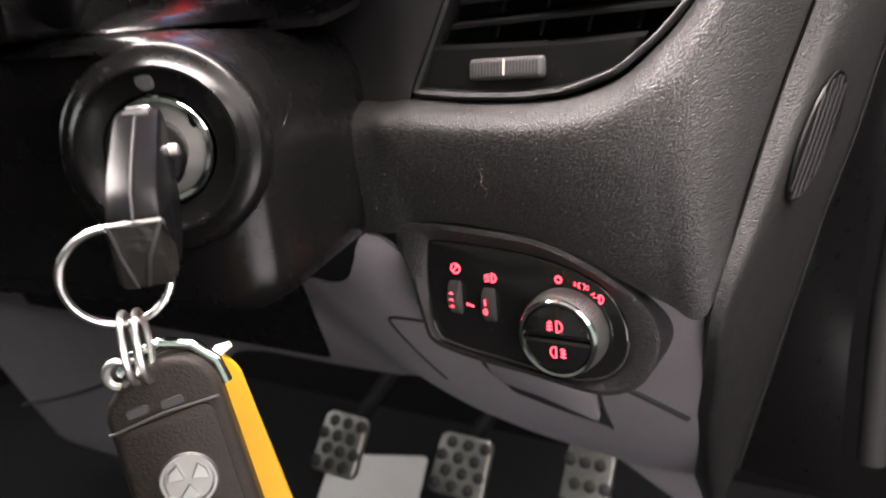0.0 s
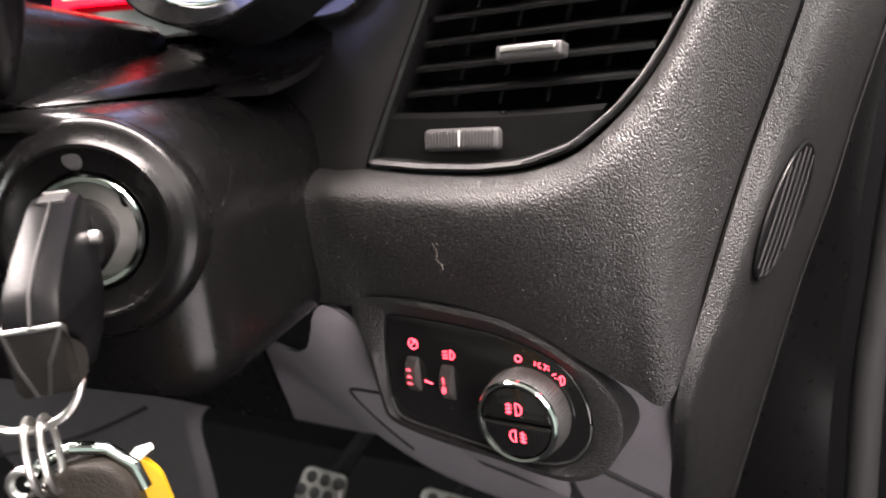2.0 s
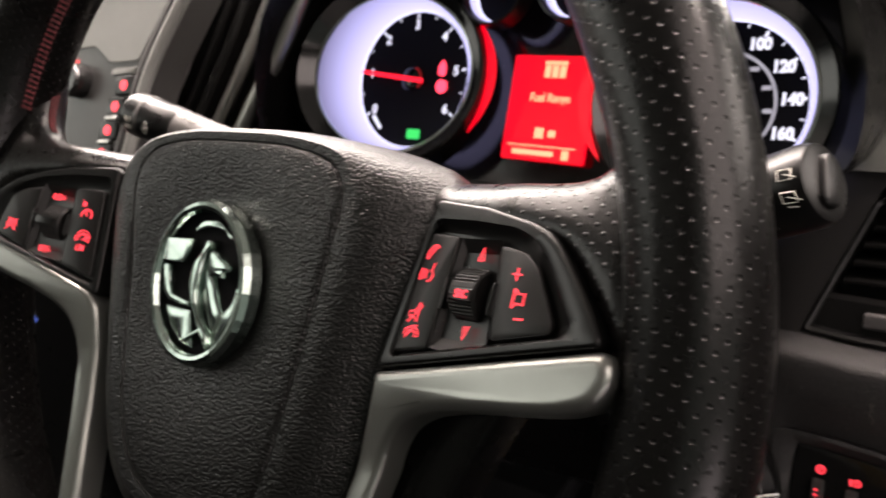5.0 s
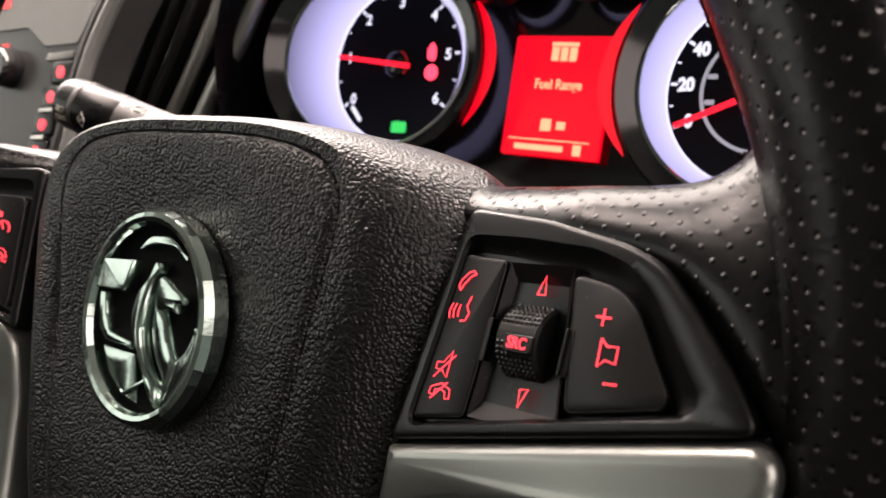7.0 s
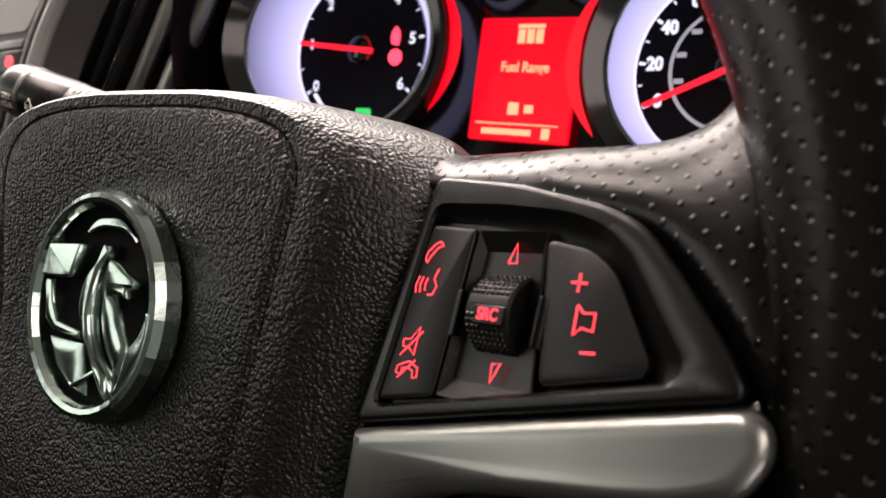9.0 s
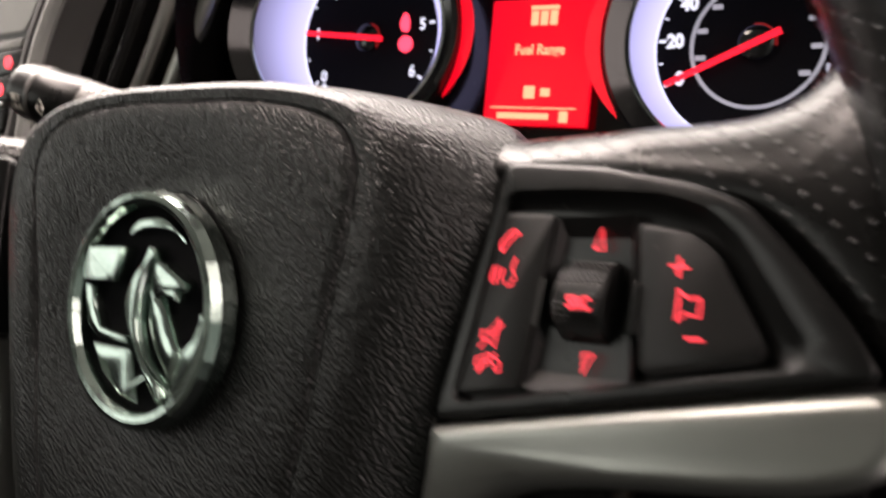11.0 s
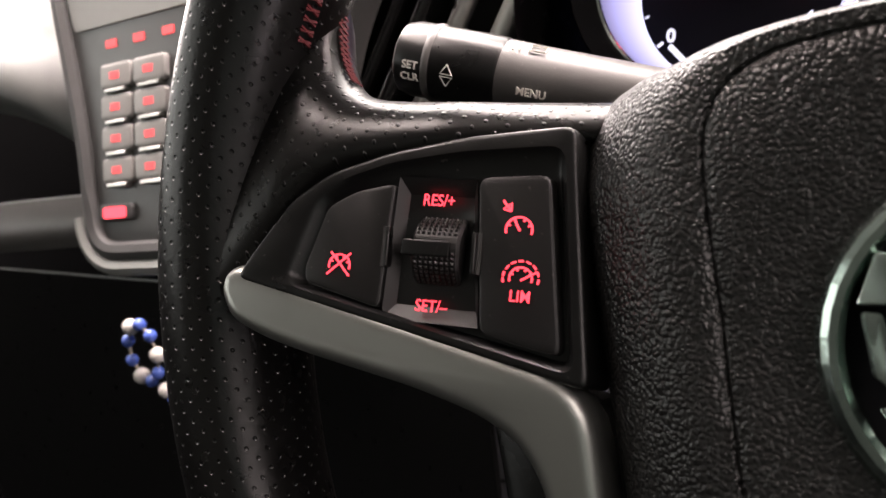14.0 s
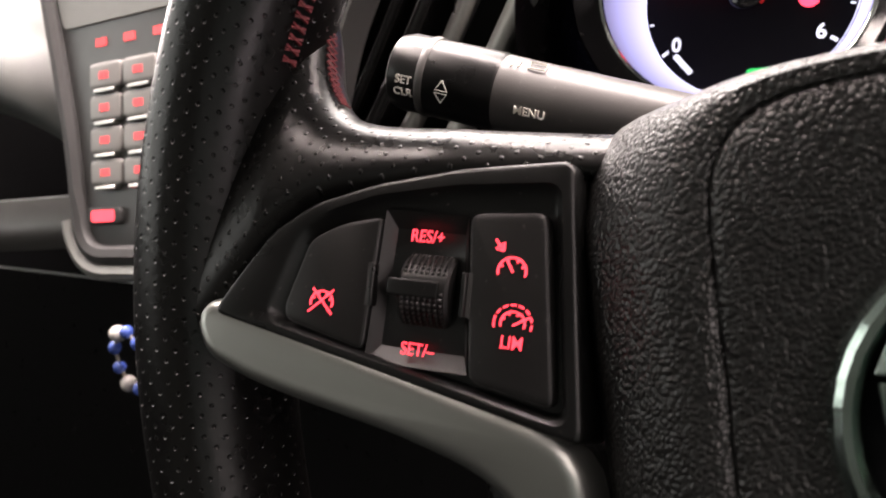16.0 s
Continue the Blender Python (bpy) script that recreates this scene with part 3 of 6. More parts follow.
def well(name, x0, x1, y0, y1, s, parent, lift, deep):
    """Sloped tray that the thumb wheel sits in."""
    bm = bmesh.new()
    o = [(x0[0], y0), (x0[1], y1), (x1[1], y1), (x1[0], y0)]
    cx, cy = sum(p[0] for p in o) / 4, sum(p[1] for p in o) / 4
    mid = [(cx + (px - cx) * 0.62, cy + (py - cy) * 0.52) for px, py in o]
    top = [bm.verts.new((s * px * MM, py * MM, lift(px * MM, 0) + 0.0012)) for px, py in o]
    low = [bm.verts.new((s * px * MM, py * MM, lift(px * MM, 0) - deep)) for px, py in mid]
    for i in range(4):
        bm.faces.new((top[i - 1], top[i], low[i], low[i - 1]))
    bm.faces.new(low)
    tray = part(name, bm, BUTTON, parent, smooth=False)
    for a, b in ((x0[0] + 0.55 * (x0[1] - x0[0]), -0.9), (x1[0] + 0.55 * (x1[1] - x1[0]), 0.9)):
        q = [(a - 0.45, cy - 4.6), (a + 0.45, cy - 4.6), (a + 0.45 + 0.4, cy + 4.2), (a - 0.45 + 0.4, cy + 4.2)]
        part("tray_clip", slab(rounded(side_outline(q, s), 0.0003, 2), -0.002, 0.0026, 0.0003, 2, lift), SATIN, tray)
        q = [(x + b, y) for x, y in q]
        part("clip_gap", slab(side_outline(q, s), -0.002, 0.0019, 0.0, 1, lift), RUBBER, tray, smooth=False)
    return tray


# right pod: telephone, voice, audio
bez, lift = pod_parts(1)
b1 = button("call_button", [(81.6, -7.6), (87.0, 28.6), (98.9, 27.9), (95.9, -4.7)], 1, bez, lift, 0.0018)
b2 = button("volume_button", [(115.8, 26.3), (125.4, 24.6), (130.2, 21.2), (138.8, 7.4), (138.0, 5.0), (119.4, 0.8)], 1, bez, lift, 0.0018, r=0.002)
well("roller_tray", (96.6, 99.6), (118.7, 115.4), -4.2, 27.6, 1, bez, lift, 0.0035)
rl = roller("thumb_wheel", 108.4, 12.4, 1, bez, lift, 0.0106, 0.0076, -0.0036)
tag = part("source_plate", slab(rounded([(-0.0035, -0.0017), (0.0035, -0.0017), (0.0035, 0.0017), (-0.0035, 0.0017)], 0.0004, 2), -0.001, 0.0004, 0.0002, 1), BUTTON, rl)
tag.matrix_basis = on_pod(107.7, 11.4, lift, 0.0044, 1)
lettering("SRC", 0.0031, RED_GLOW, tag, Matrix.Translation((0, 0, 0.0006)), "source_letters", 0.00006, 0.9)
H = 0.0019
print_on("phone_icon", [[(91.2, 20.2), (90.6, 21.2), (91, 22.4), (92.8, 24.2), (94, 24.6), (94.9, 23.9)], [(91.2, 20.2), (92, 21.6), (93.6, 23.4), (94.9, 23.9)]], 0.45, b1, lift, H, (-3.6, 0.4))
print_on("voice_icon", [[(94.4, 18.6), (93.6, 16.5), (94.6, 15), (93.8, 13.4), (92.4, 13.2)], [(91.8, 16.6), (91.4, 15.2), (91.6, 14)], [(90.6, 16.8), (90.0, 15.2), (90.3, 13.6)], [(89.5, 16.8), (88.8, 15), (89.2, 13.4)]], 0.45, b1, lift, H, (-3.0, 1.0))
print_on("mute_icon", [[(88.3, 4.6), (90.2, 4.8), (92.2, 7.4), (91.8, 1.8), (90, 3.2), (88.3, 3.2), (88.3, 4.6)], [(88, 1.4), (93.2, 6.6)]], 0.4, b1, lift, H, (-2.6, 0.4))
print_on("hang_up_icon", [[(87, -1.6), (86.8, -3), (88.2, -3.2), (88.4, -2), (90, -1.6), (91.4, -2.2), (91.6, -3.4), (92.8, -3.2), (92.6, -1.4), (90, -0.4), (87, -1.6)], [(87.4, -4), (91.6, 0)]], 0.4, b1, lift, H, (-1.6, 1.3))
print_on("up_icon", [[(103.2, 20.5), (105.2, 20.5), (104.6, 24.2), (103.2, 20.5)]], 0.4, bez, lift, 0.0002, (4.1, 1.3))
print_on("down_icon", [[(103.6, -0.6), (105.6, -0.2), (103.8, -4), (103.6, -0.6)]], 0.4, bez, lift, 0.0002, (4.4, 3.8))
print_on("plus_icon", [[(121.6, 17.9), (124.8, 17.9)], [(123.2, 19.5), (123.2, 16.3)]], 0.55, b2, lift, H, (0.9, 0.9))
print_on("speaker_icon", [[(123.4, 13.5), (123.4, 8.4), (124.8, 9.8), (127, 9.4), (127, 12.4), (124.8, 12.2), (123.4, 13.5)]], 0.5, b2, lift, H, (1.2, 1.6))
print_on("minus_icon", [[(124.4, 5.2), (127.2, 5.4)]], 0.55, b2, lift, H, (2.1, 2.2))

# left pod: speed control
bez, lift = pod_parts(-1)
b1 = button("cruise_button", [(81.9, -9.0), (87.4, 28.1), (102.2, 26.8), (98.4, -6.2)], -1, bez, lift, 0.0018, r=0.0025)
b2 = button("cancel_button", [(120.2, 24.6), (129, 22.2), (135.2, 18.4), (138.8, 4), (138.0, 1.0), (120.4, -3.2)], -1, bez, lift, 0.0018, r=0.002)
well("roller_tray", (98.9, 102.6), (119.9, 119.8), -5.0, 26.2, -1, bez, lift, 0.0035)
rl = roller("thumb_wheel", -110.4, 10.6, -1, bez, lift, 0.0106, 0.0076, -0.0036)
rib = part("wheel_rib", slab(rounded([(-0.0053, -0.0017), (0.0053, -0.0017), (0.0053, 0.0017), (-0.0053, 0.0017)], 0.0005, 2), -0.002, 0.0006, 0.0004, 2), SATIN, rl, "smooth raised rib")
rib.matrix_basis = on_pod(-110.4, 10.4, lift, 0.0040, -1)
lettering("RES/+", 0.0036, RED_GLOW, bez, on_pod(-110.4, 21.2, lift, 0.0012, -1), "resume_letters", 0.00001, 0.84)
lettering("SET/–", 0.0036, RED_GLOW, bez, on_pod(-109.2, -1.6, lift, 0.0014, -1), "set_letters", 0.00001, 0.84)
lettering("LIM", 0.0035, RED_GLOW, b1, on_pod(-90.8, 2.2, lift, 0.0021, -1), "limit_letters", 0.00001, 0.86)


def gauge_icon(cx, cy, r):
    out = [arc(cx, cy, r, -18, 198, 16)]
    for a in (25, 65, 115, 155):
        out.append([(cx + r * f * math.cos(radians(a)), cy + r * f * math.sin(radians(a))) for f in (0.72, 1.0)])
    return out


print_on("cruise_icon", gauge_icon(-90.2, 16.4, 2.7) + [[(-90, 16.2), (-91.4, 18.6)], [(-94.0, 22.4), (-92.2, 20.2)], [(-92.2, 20.2), (-93.8, 20.6), (-93.1, 21.2), (-92.3, 21.9), (-92.2, 20.2)]], 0.55, b1, lift, H, (-2.3, -0.4))
print_on("limiter_icon", gauge_icon(-89.6, 6.4, 2.3) + [[(-89.6, 6), (-86.4, 8)]] + [arc(-89.6, 6.4, 3.6, a, a + 17, 3) for a in (-15, 10, 35, 60, 85, 110, 135, 160, 180)], 0.5, b1, lift, H, (-1.5, -0.4))
print_on("cancel_icon", gauge_icon(-129.3, 7, 2.4) + [[(-132, 4.8), (-127, 9.8)], [(-131.6, 9.8), (-126.8, 4.8)]], 0.5, b2, lift, H, (-1.1, -1.6))

# silver trim under the pods, turning down along the hub
SILVER_OUT = [(76, -14.4), (154.3, 4.0), (157.6, 1.4), (158, -3), (154.5, -9), (146, -12.6), (136, -14.6), (112, -18.6), (98.5, -22.2), (90, -27), (85.2, -34.5), (82.6, -46), (77, -72), (72, -100), (62, -100), (69, -62), (73, -35)]


def silver_n(x, y):
    return pod_n(x) * 0.92 - 0.0075 * max(0.0, min(1.0, (-0.012 - y) / 0.03)) * max(0.0, min(1.0, (0.125 - abs(x)) / 0.03))


for s in (1, -1):
    ring = rounded(side_outline([(x + (1.8 if s < 0 and x > 150 else 0.0), y) for x, y in SILVER_OUT], s), [0.001, 0.002, 0.003, 0.004, 0.004, 0.008, 0.01, 0.004, 0.004, 0.004, 0.01, 0.01, 0.01, 0.004, 0.004, 0.02, 0.02], 4)
    part("spoke_trim", slab(ring, -0.008, 0.0036, 0.0034, 6, silver_n), SILVER, wheel, "satin silver painted spoke trim")
    back = rounded(side_outline([(74, -14), (112, -12), (108, -22), (104, -33), (99, -48), (92, -98), (66, -98)], s), 0.006, 4)
    part("spoke_back", slab(back, -0.034, -0.016, 0.003, 2), SHROUD, wheel, "matt black rear cover of the spoke")

# airbag cover
PAD = [(0, 61.5), (24, 61), (46, 58.9), (66, 55.4), (78.5, 50.4), (83.6, 40), (81.6, 25), (78.6, 7), (74.2, -15), (70.2, -33), (64, -62), (52, -84), (30, -95), (0, -98)]
pad_loop = spline([(x * MM, y * MM) for x, y in PAD] + [(-x * MM, y * MM) for x, y in PAD[-2:0:-1]], 8)
SEAM = [(0, 50), (24, 49.6), (43, 46.6), (52, 41), (55, 32), (53, 15), (50.8, 2), (48.7, -12), (45, -32), (38, -60), (24, -76), (0, -80)]
seam_loop = spline([(x * MM, y * MM) for x, y in SEAM] + [(-x * MM, y * MM) for x, y in SEAM[-2:0:-1]], 8)


def ray_r(loop, a):
    """Distance from the centre to a closed outline in the direction a."""
    d = np.array([math.cos(a), math.sin(a)])
    best = 0.0
    for i in range(len(loop)):
        p, q = np.array(loop[i - 1][:2]), np.array(loop[i][:2])
        e = q - p
        det = d[0] * -e[1] + d[1] * e[0]
        if abs(det) < 1e-12:
            continue
        r = (p[0] * -e[1] + p[1] * e[0]) / det
        t = (d[0] * p[1] - d[1] * p[0]) / det
        if r > 0 and -1e-6 <= t <= 1 + 1e-6:
            best = max(best, r)
    return best


def build_pad():
    bm = bmesh.new()
    n = 160
    rings = []
    table = [(ray_r(pad_loop, 2 * math.pi * i / n), ray_r(seam_loop, 2 * math.pi * i / n)) for i in range(n)]
    stops = [(0, 0.05), (0, 0.3), (0, 0.5), (0, 0.7), (0, 0.85), (0, 0.93), (0, 0.975), (0, 0.99), (0, 1.0), (0, 1.006), (1, 0.03), (1, 0.12), (1, 0.25), (1, 0.4), (1, 0.55), (1, 0.7), (1, 0.82), (1, 0.91), (1, 0.97), (1, 1.0)]
    for zone, q in stops:
        ring = []
        for i in range(n):
            a = 2 * math.pi * i / n
            rp, rs = table[i]
            r = rs * q if zone == 0 else rs + (rp - rs) * q
            x, y = r * math.cos(a), r * math.sin(a)
            z = 0.0098 + 0.15 * y - 0.35 * y * y - 0.42 * x * x - 0.0062 * math.exp(-(((x + 0.0075) ** 2 + y * y) / 0.0016) ** 2)
            z -= 2.0 * max(0.0, y - 0.03) ** 2
            if zone == 0:
                z -= 0.0008 * max(0, (q - 0.96) / 0.04) ** 2
            else:
                z -= 0.0006 + 0.002 * math.sin(math.pi * min(q, 1) * 0.5) * 0.8 - 0.002 * math.sin(math.pi * q)
                z -= (0.0085 + 0.0155 * max(0.0, min(1.0, (math.sin(a) - 0.3) / 0.32))) * max(0, (q - 0.2) / 0.8) ** 1.7
            if (zone, q) == (0, 1.0):
                z -= 0.0005
            ring.append(bm.verts.new((x, y, z)))
        rings.append(ring)
    for dz, k in ((0.004, 1.005), (0.012, 1.0), (0.035, 0.93)):
        ring = []
        for i in range(n):
            a = 2 * math.pi * i / n
            r = table[i][0] * k
            v = rings[19][i].co
            ring.append(bm.verts.new((r * math.cos(a), r * math.sin(a), v.z - dz)))
        rings.append(ring)
    c = bm.verts.new((0, 0, 0.0036))
    for i in range(n):
        bm.faces.new((c, rings[0][i - 1], rings[0][i]))
    for a, b in zip(rings, rings[1:]):
        for i in range(n):
            bm.faces.new((a[i - 1], a[i], b[i], b[i - 1]))
    return bm


part("airbag_cover", build_pad(), AIRBAG, wheel, "grained black airbag cover with a stitched-look seam line")

# emblem: chrome ring round plain chrome shapes on black
badge = part("emblem_ring", lathe([(0.0242, 0.0085), (0.0244, 0.0112), (0.0252, 0.0128), (0.0264, 0.0132), (0.0276, 0.0128), (0.0288, 0.0108), (0.0292, 0.007)], 40), EMBLEM, wheel, "polished chrome ring emblem", smooth=False)
badge.matrix_basis = Matrix.Translation((-0.0053, 0.0008, -0.0026)) @ Matrix.Rotation(0.15, 4, "X") @ Matrix.Rotation(radians(-4), 4, "Y") @ Matrix.Scale(1.03, 4)
part("emblem_base", lathe([(0, 0.0085), (0.025, 0.0085)], 48), DIAL, badge)
def in_ring(pts, lim=24.6):
    """Outline in millimetres, kept inside the emblem's ring."""
    out = []
    for x, y in pts:
        r = math.hypot(x, y)
        k = 0.93 * min(1.0, lim / 0.93 / r)
        out.append((x * k * MM, y * k * MM))
    return out


def facet(pts, hi, edge, curved):
    """An emblem shape with a broad sloping edge."""
    q = in_ring(pts)
    return slab(spline(q, 4) if curved else rounded(q, 0.0006, 2), 0.0082, hi, edge, 2)


for pts, hi, edge, curved in (
        ([(-23.1, 15.1), (-6.3, 15.7), (-9.9, 6.0), (-24.6, 5.4)], 0.0128, 0.0007, False),
        ([(-24.3, 4.7), (-20.6, 4.6), (-18.6, -1.7), (-15.6, -6.2), (-3.8, -7.4), (-3.5, -9.8), (-17.5, -9.2), (-22.0, -6.0)], 0.0115, 0.0008, False),
        ([(-21.2, -11), (-4.0, -10.9), (0.3, -24.5), (-8.1, -23.0), (-16, -18.5)], 0.0098, 0.0005, False),
        ([(-5.8, -22.2), (5.0, -16.0), (5.6, -16.9), (-5.0, -23.1)], 0.0112, 0.0003, False),
        ([(6.6, 16.4), (0.8, 10.9), (-2.9, 6.1), (-3.9, -1.3), (0.8, -9.8), (7.7, -18.3), (13.0, -23.0), (12.2, -17.3), (5.6, -11.8), (1.7, -4.1), (1.9, 3.1), (3.7, 9.8)], 0.0130, 0.0014, True),
        ([(5.4, 9.0), (4.4, 5.5), (9.2, 1.9), (13.3, -5.1), (16.6, -9.8), (14.6, -16.9), (13.4, -22.8), (11.4, -16.0), (6.2, -10.2), (2.6, -2.2), (2.9, 4.0)], 0.0108, 0.0018, True),
        ([(17.8, -9.6), (21.9, -5.0), (23.8, -0.7), (25.5, 1.5), (28.7, -4.6), (26.5, -12.1), (20.2, -19.2), (14.2, -23.5), (15.8, -16.6)], 0.0118, 0.0012, True),
        ([(5.9, 12.2), (9.5, 12.4), (12.8, 10.8), (17.8, 8.6), (18.3, 6.2), (15.7, 5.6), (16.0, 3.2), (11.0, 3.8), (7.3, 3.0), (5.3, 6.4)], 0.0122, 0.0011, True),
        ([(-8.1, 18.5), (-4.9, 22.2), (0.4, 23.3), (7.1, 23.1), (15.3, 18.1), (9.3, 20.1), (4.7, 20.7), (-1.8, 20.2)], 0.0106, 0.0006, True)):
    part("emblem_shape", facet(pts, hi, edge, curved), EMBLEM, badge)
part("hub_back", lathe([(0.0, -0.06), (0.05, -0.06), (0.062, -0.03), (0.06, -0.016)], 40), SATIN, wheel)

# a few specks of dust on the wheel
rnd = random.Random(11)
bm = bmesh.new()
for k in range(60):
    x, y = rnd.uniform(-0.048, 0.048), rnd.uniform(-0.06, 0.042)
    z = 0.0099 + 0.15 * y - 0.35 * y * y - 0.42 * x * x - 2.0 * max(0.0, y - 0.03) ** 2
    if (x + 0.0075) ** 2 + y * y < 0.0022:
        continue
    d = Vector((rnd.uniform(-1, 1), rnd.uniform(-1, 1), 0)).normalized() * rnd.uniform(0.00008, 0.0003)
    tube([WHEEL @ (Vector((x, y, z)) - d), WHEEL @ (Vector((x, y, z)) + d)], rnd.uniform(0.00006, 0.00011), 4, bm)
tagged(part("dust", bm, LINT), "few pale dust specks on the airbag cover", "dust", kind="stuff")

# ---- dashboard, driver's end ----
dash = thing("dashboard", None, "grained black plastic dashboard with grey lower trim", "dashboard")

INNER = [(0.1150, 0.231, 0.5935), (0.127, 0.231, 0.5935), (0.142, 0.2285, 0.5945), (0.165, 0.228, 0.5925), (0.19, 0.228, 0.592), (0.209, 0.2285, 0.5935), (0.226, 0.230, 0.599), (0.239, 0.233, 0.6095), (0.2475, 0.2365, 0.6195), (0.2545, 0.2405, 0.631), (0.262, 0.246, 0.647), (0.27, 0.253, 0.668), (0.277, 0.262, 0.69)]
OUTER = [(0.1150, 0.222, 0.5405), (0.131, 0.222, 0.5405), (0.142, 0.2225, 0.5455), (0.16, 0.2225, 0.5462), (0.187, 0.2225, 0.5437), (0.21, 0.2225, 0.5373), (0.228, 0.2222, 0.5285), (0.243, 0.222, 0.5222), (0.2565, 0.2225, 0.5195), (0.2645, 0.238, 0.5565), (0.272, 0.256, 0.59), (0.281, 0.283, 0.627), (0.292, 0.315, 0.675)]
in_c = spline(INNER, 8, False)
out_c = spline(OUTER, 8, False)


def face_at(u, v):
    i = u * (len(in_c) - 1)
    a = min(int(i), len(in_c) - 2)
    t = i - a
    p = in_c[a] * (1 - t) + in_c[a + 1] * t
    q = out_c[a] * (1 - t) + out_c[a + 1] * t
    w = v ** 1.15
    m = p * (1 - w) + q * w
    rise = 1 - (1 - v / 0.22) ** 2 if v < 0.22 else 1 - ((v - 0.22) / 0.78) ** 1.6
    bulge = 0.0145 * rise * (1 - 0.5 * max(0, (u - 0.55) / 0.45))
    side = max(0, (u - 0.62) / 0.38)
    return Vector((m[0] + bulge * 0.5 * side, m[1] - bulge, m[2]))


part("face_panel", sheet(face_at, 120, 32, 0.003), DASH, dash, "coarsely grained black fascia panel")


def low_y(z):
    d = max(0.0, 0.53 - z)
    e = max(0.0, d - 0.19)
    d = min(d, 0.19)
    return 0.2245 + 0.55 * d + 1.9 * d * d + 0.4 * e


BOTTOM = [(-0.75, 0.05), (-0.5, 0.06), (-0.36, 0.14), (-0.28, 0.30), (-0.20, 0.335), (-0.10, 0.338), (-0.03, 0.345), (0.02, 0.375), (0.06, 0.407), (0.10, 0.386), (0.13, 0.354), (0.145, 0.343), (0.157, 0.334), (0.181, 0.310), (0.195, 0.297), (0.2076, 0.285)]
TOPLOW = [(-0.75, 0.53), (-0.40, 0.53), (-0.30, 0.53), (-0.20, 0.528), (-0.13, 0.515), (-0.08, 0.490), (-0.02, 0.478), (0.03, 0.490), (0.0640, 0.4995), (0.089, 0.511), (0.1035, 0.525), (0.1165, 0.5385), (0.15, 0.52), (0.19, 0.513), (0.224, 0.522), (0.2540, 0.5172)]
bot_c, top_c = spline(BOTTOM, 8, False), spline(TOPLOW, 8, False)


def recess(x):
    """Bends the trim back beside the column; shape added to darken its left side."""
    a = min(1.0, max(0.0, 0.112 - x) / 0.14)
    return 0.05 * a * a * (3 - 2 * a)


def low_at(u, v):
    i = u * (len(bot_c) - 1)
    a = min(int(i), len(bot_c) - 2)
    t = i - a
    p = top_c[a] * (1 - t) + top_c[a + 1] * t
    q = bot_c[a] * (1 - t) + bot_c[a + 1] * t
    m = p * (1 - v) + q * v
    lip = 0.012 * max(0, (v - 0.93) / 0.07) ** 2
    return Vector((m[0], low_y(m[1]) + lip + recess(m[0]), m[1]))


part("lower_panel", sheet(low_at, 130, 40, 0.003), TRIM_GREY, dash, "finely grained dark grey lower trim")


def on_low(x, z, off=0.0):
    e = 0.001
    n = Vector((0, -1, (low_y(z + e) - low_y(z - e)) / (2 * e))).normalized()
    return Vector((x, low_y(z) + recess(x), z)) + n * off


def groove(name, pts, width, mat, parent, off=0.0002, n=8):
    line = spline(pts, n, False)
    return part(name, tube([on_low(x, z, off) for x, z in line], width, 6), mat, parent)


groove("knee_seam", [(-0.78, 0.135), (-0.62, 0.19), (-0.47, 0.25), (-0.33, 0.315)], 0.0022, RUBBER, dash)
# storage drawer cut into the lower trim
groove("drawer_gap", [(0.1231, 0.4893), (0.108, 0.4892), (0.1002, 0.4866), (0.0990, 0.4800), (0.0992, 0.4741), (0.1012, 0.457), (0.1039, 0.4372)], 0.0009, RUBBER, dash)
groove("drawer_gap", [(0.2039, 0.4627), (0.2141, 0.4575), (0.233, 0.4416)], 0.0019, RUBBER, dash)


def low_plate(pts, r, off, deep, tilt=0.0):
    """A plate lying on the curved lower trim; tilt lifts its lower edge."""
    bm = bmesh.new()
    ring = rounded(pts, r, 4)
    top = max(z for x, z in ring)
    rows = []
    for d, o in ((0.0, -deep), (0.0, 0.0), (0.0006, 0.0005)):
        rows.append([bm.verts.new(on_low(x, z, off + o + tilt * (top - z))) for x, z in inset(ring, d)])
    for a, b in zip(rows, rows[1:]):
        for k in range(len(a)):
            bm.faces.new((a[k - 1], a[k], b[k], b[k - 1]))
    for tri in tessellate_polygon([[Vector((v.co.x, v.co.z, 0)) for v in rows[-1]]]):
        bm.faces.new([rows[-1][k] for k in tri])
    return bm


# shade under the flap, put in as a black strip on the trim
part("pull_shade", low_plate([(0.1415, 0.457), (0.1629, 0.4490), (0.1905, 0.4350), (0.1876, 0.4135), (0.1652, 0.4238), (0.1440, 0.4370)], 0.002, 0.0003, 0.003), RUBBER, dash, "dark strip drawn for the shade under the coin drawer's flap")
part("drawer_pull", low_plate([(0.1425, 0.4700), (0.1868, 0.4620), (0.1925, 0.4590), (0.1935, 0.4520), (0.1888, 0.4310), (0.1629, 0.4450), (0.1450, 0.4508), (0.1422, 0.4580)], 0.002, 0.0008, 0.003, 0.12), TRIM_GREY, dash, "finger flap of the coin drawer")
groove("pull_gap", [(0.1413, 0.469), (0.1408, 0.458), (0.1436, 0.4495)], 0.0009, RUBBER, dash, 0.0008)
groove("pull_gap", [(0.1929, 0.4598), (0.1950, 0.4515), (0.1918, 0.4365), (0.1880, 0.4140)], 0.0009, RUBBER, dash, 0.0008)

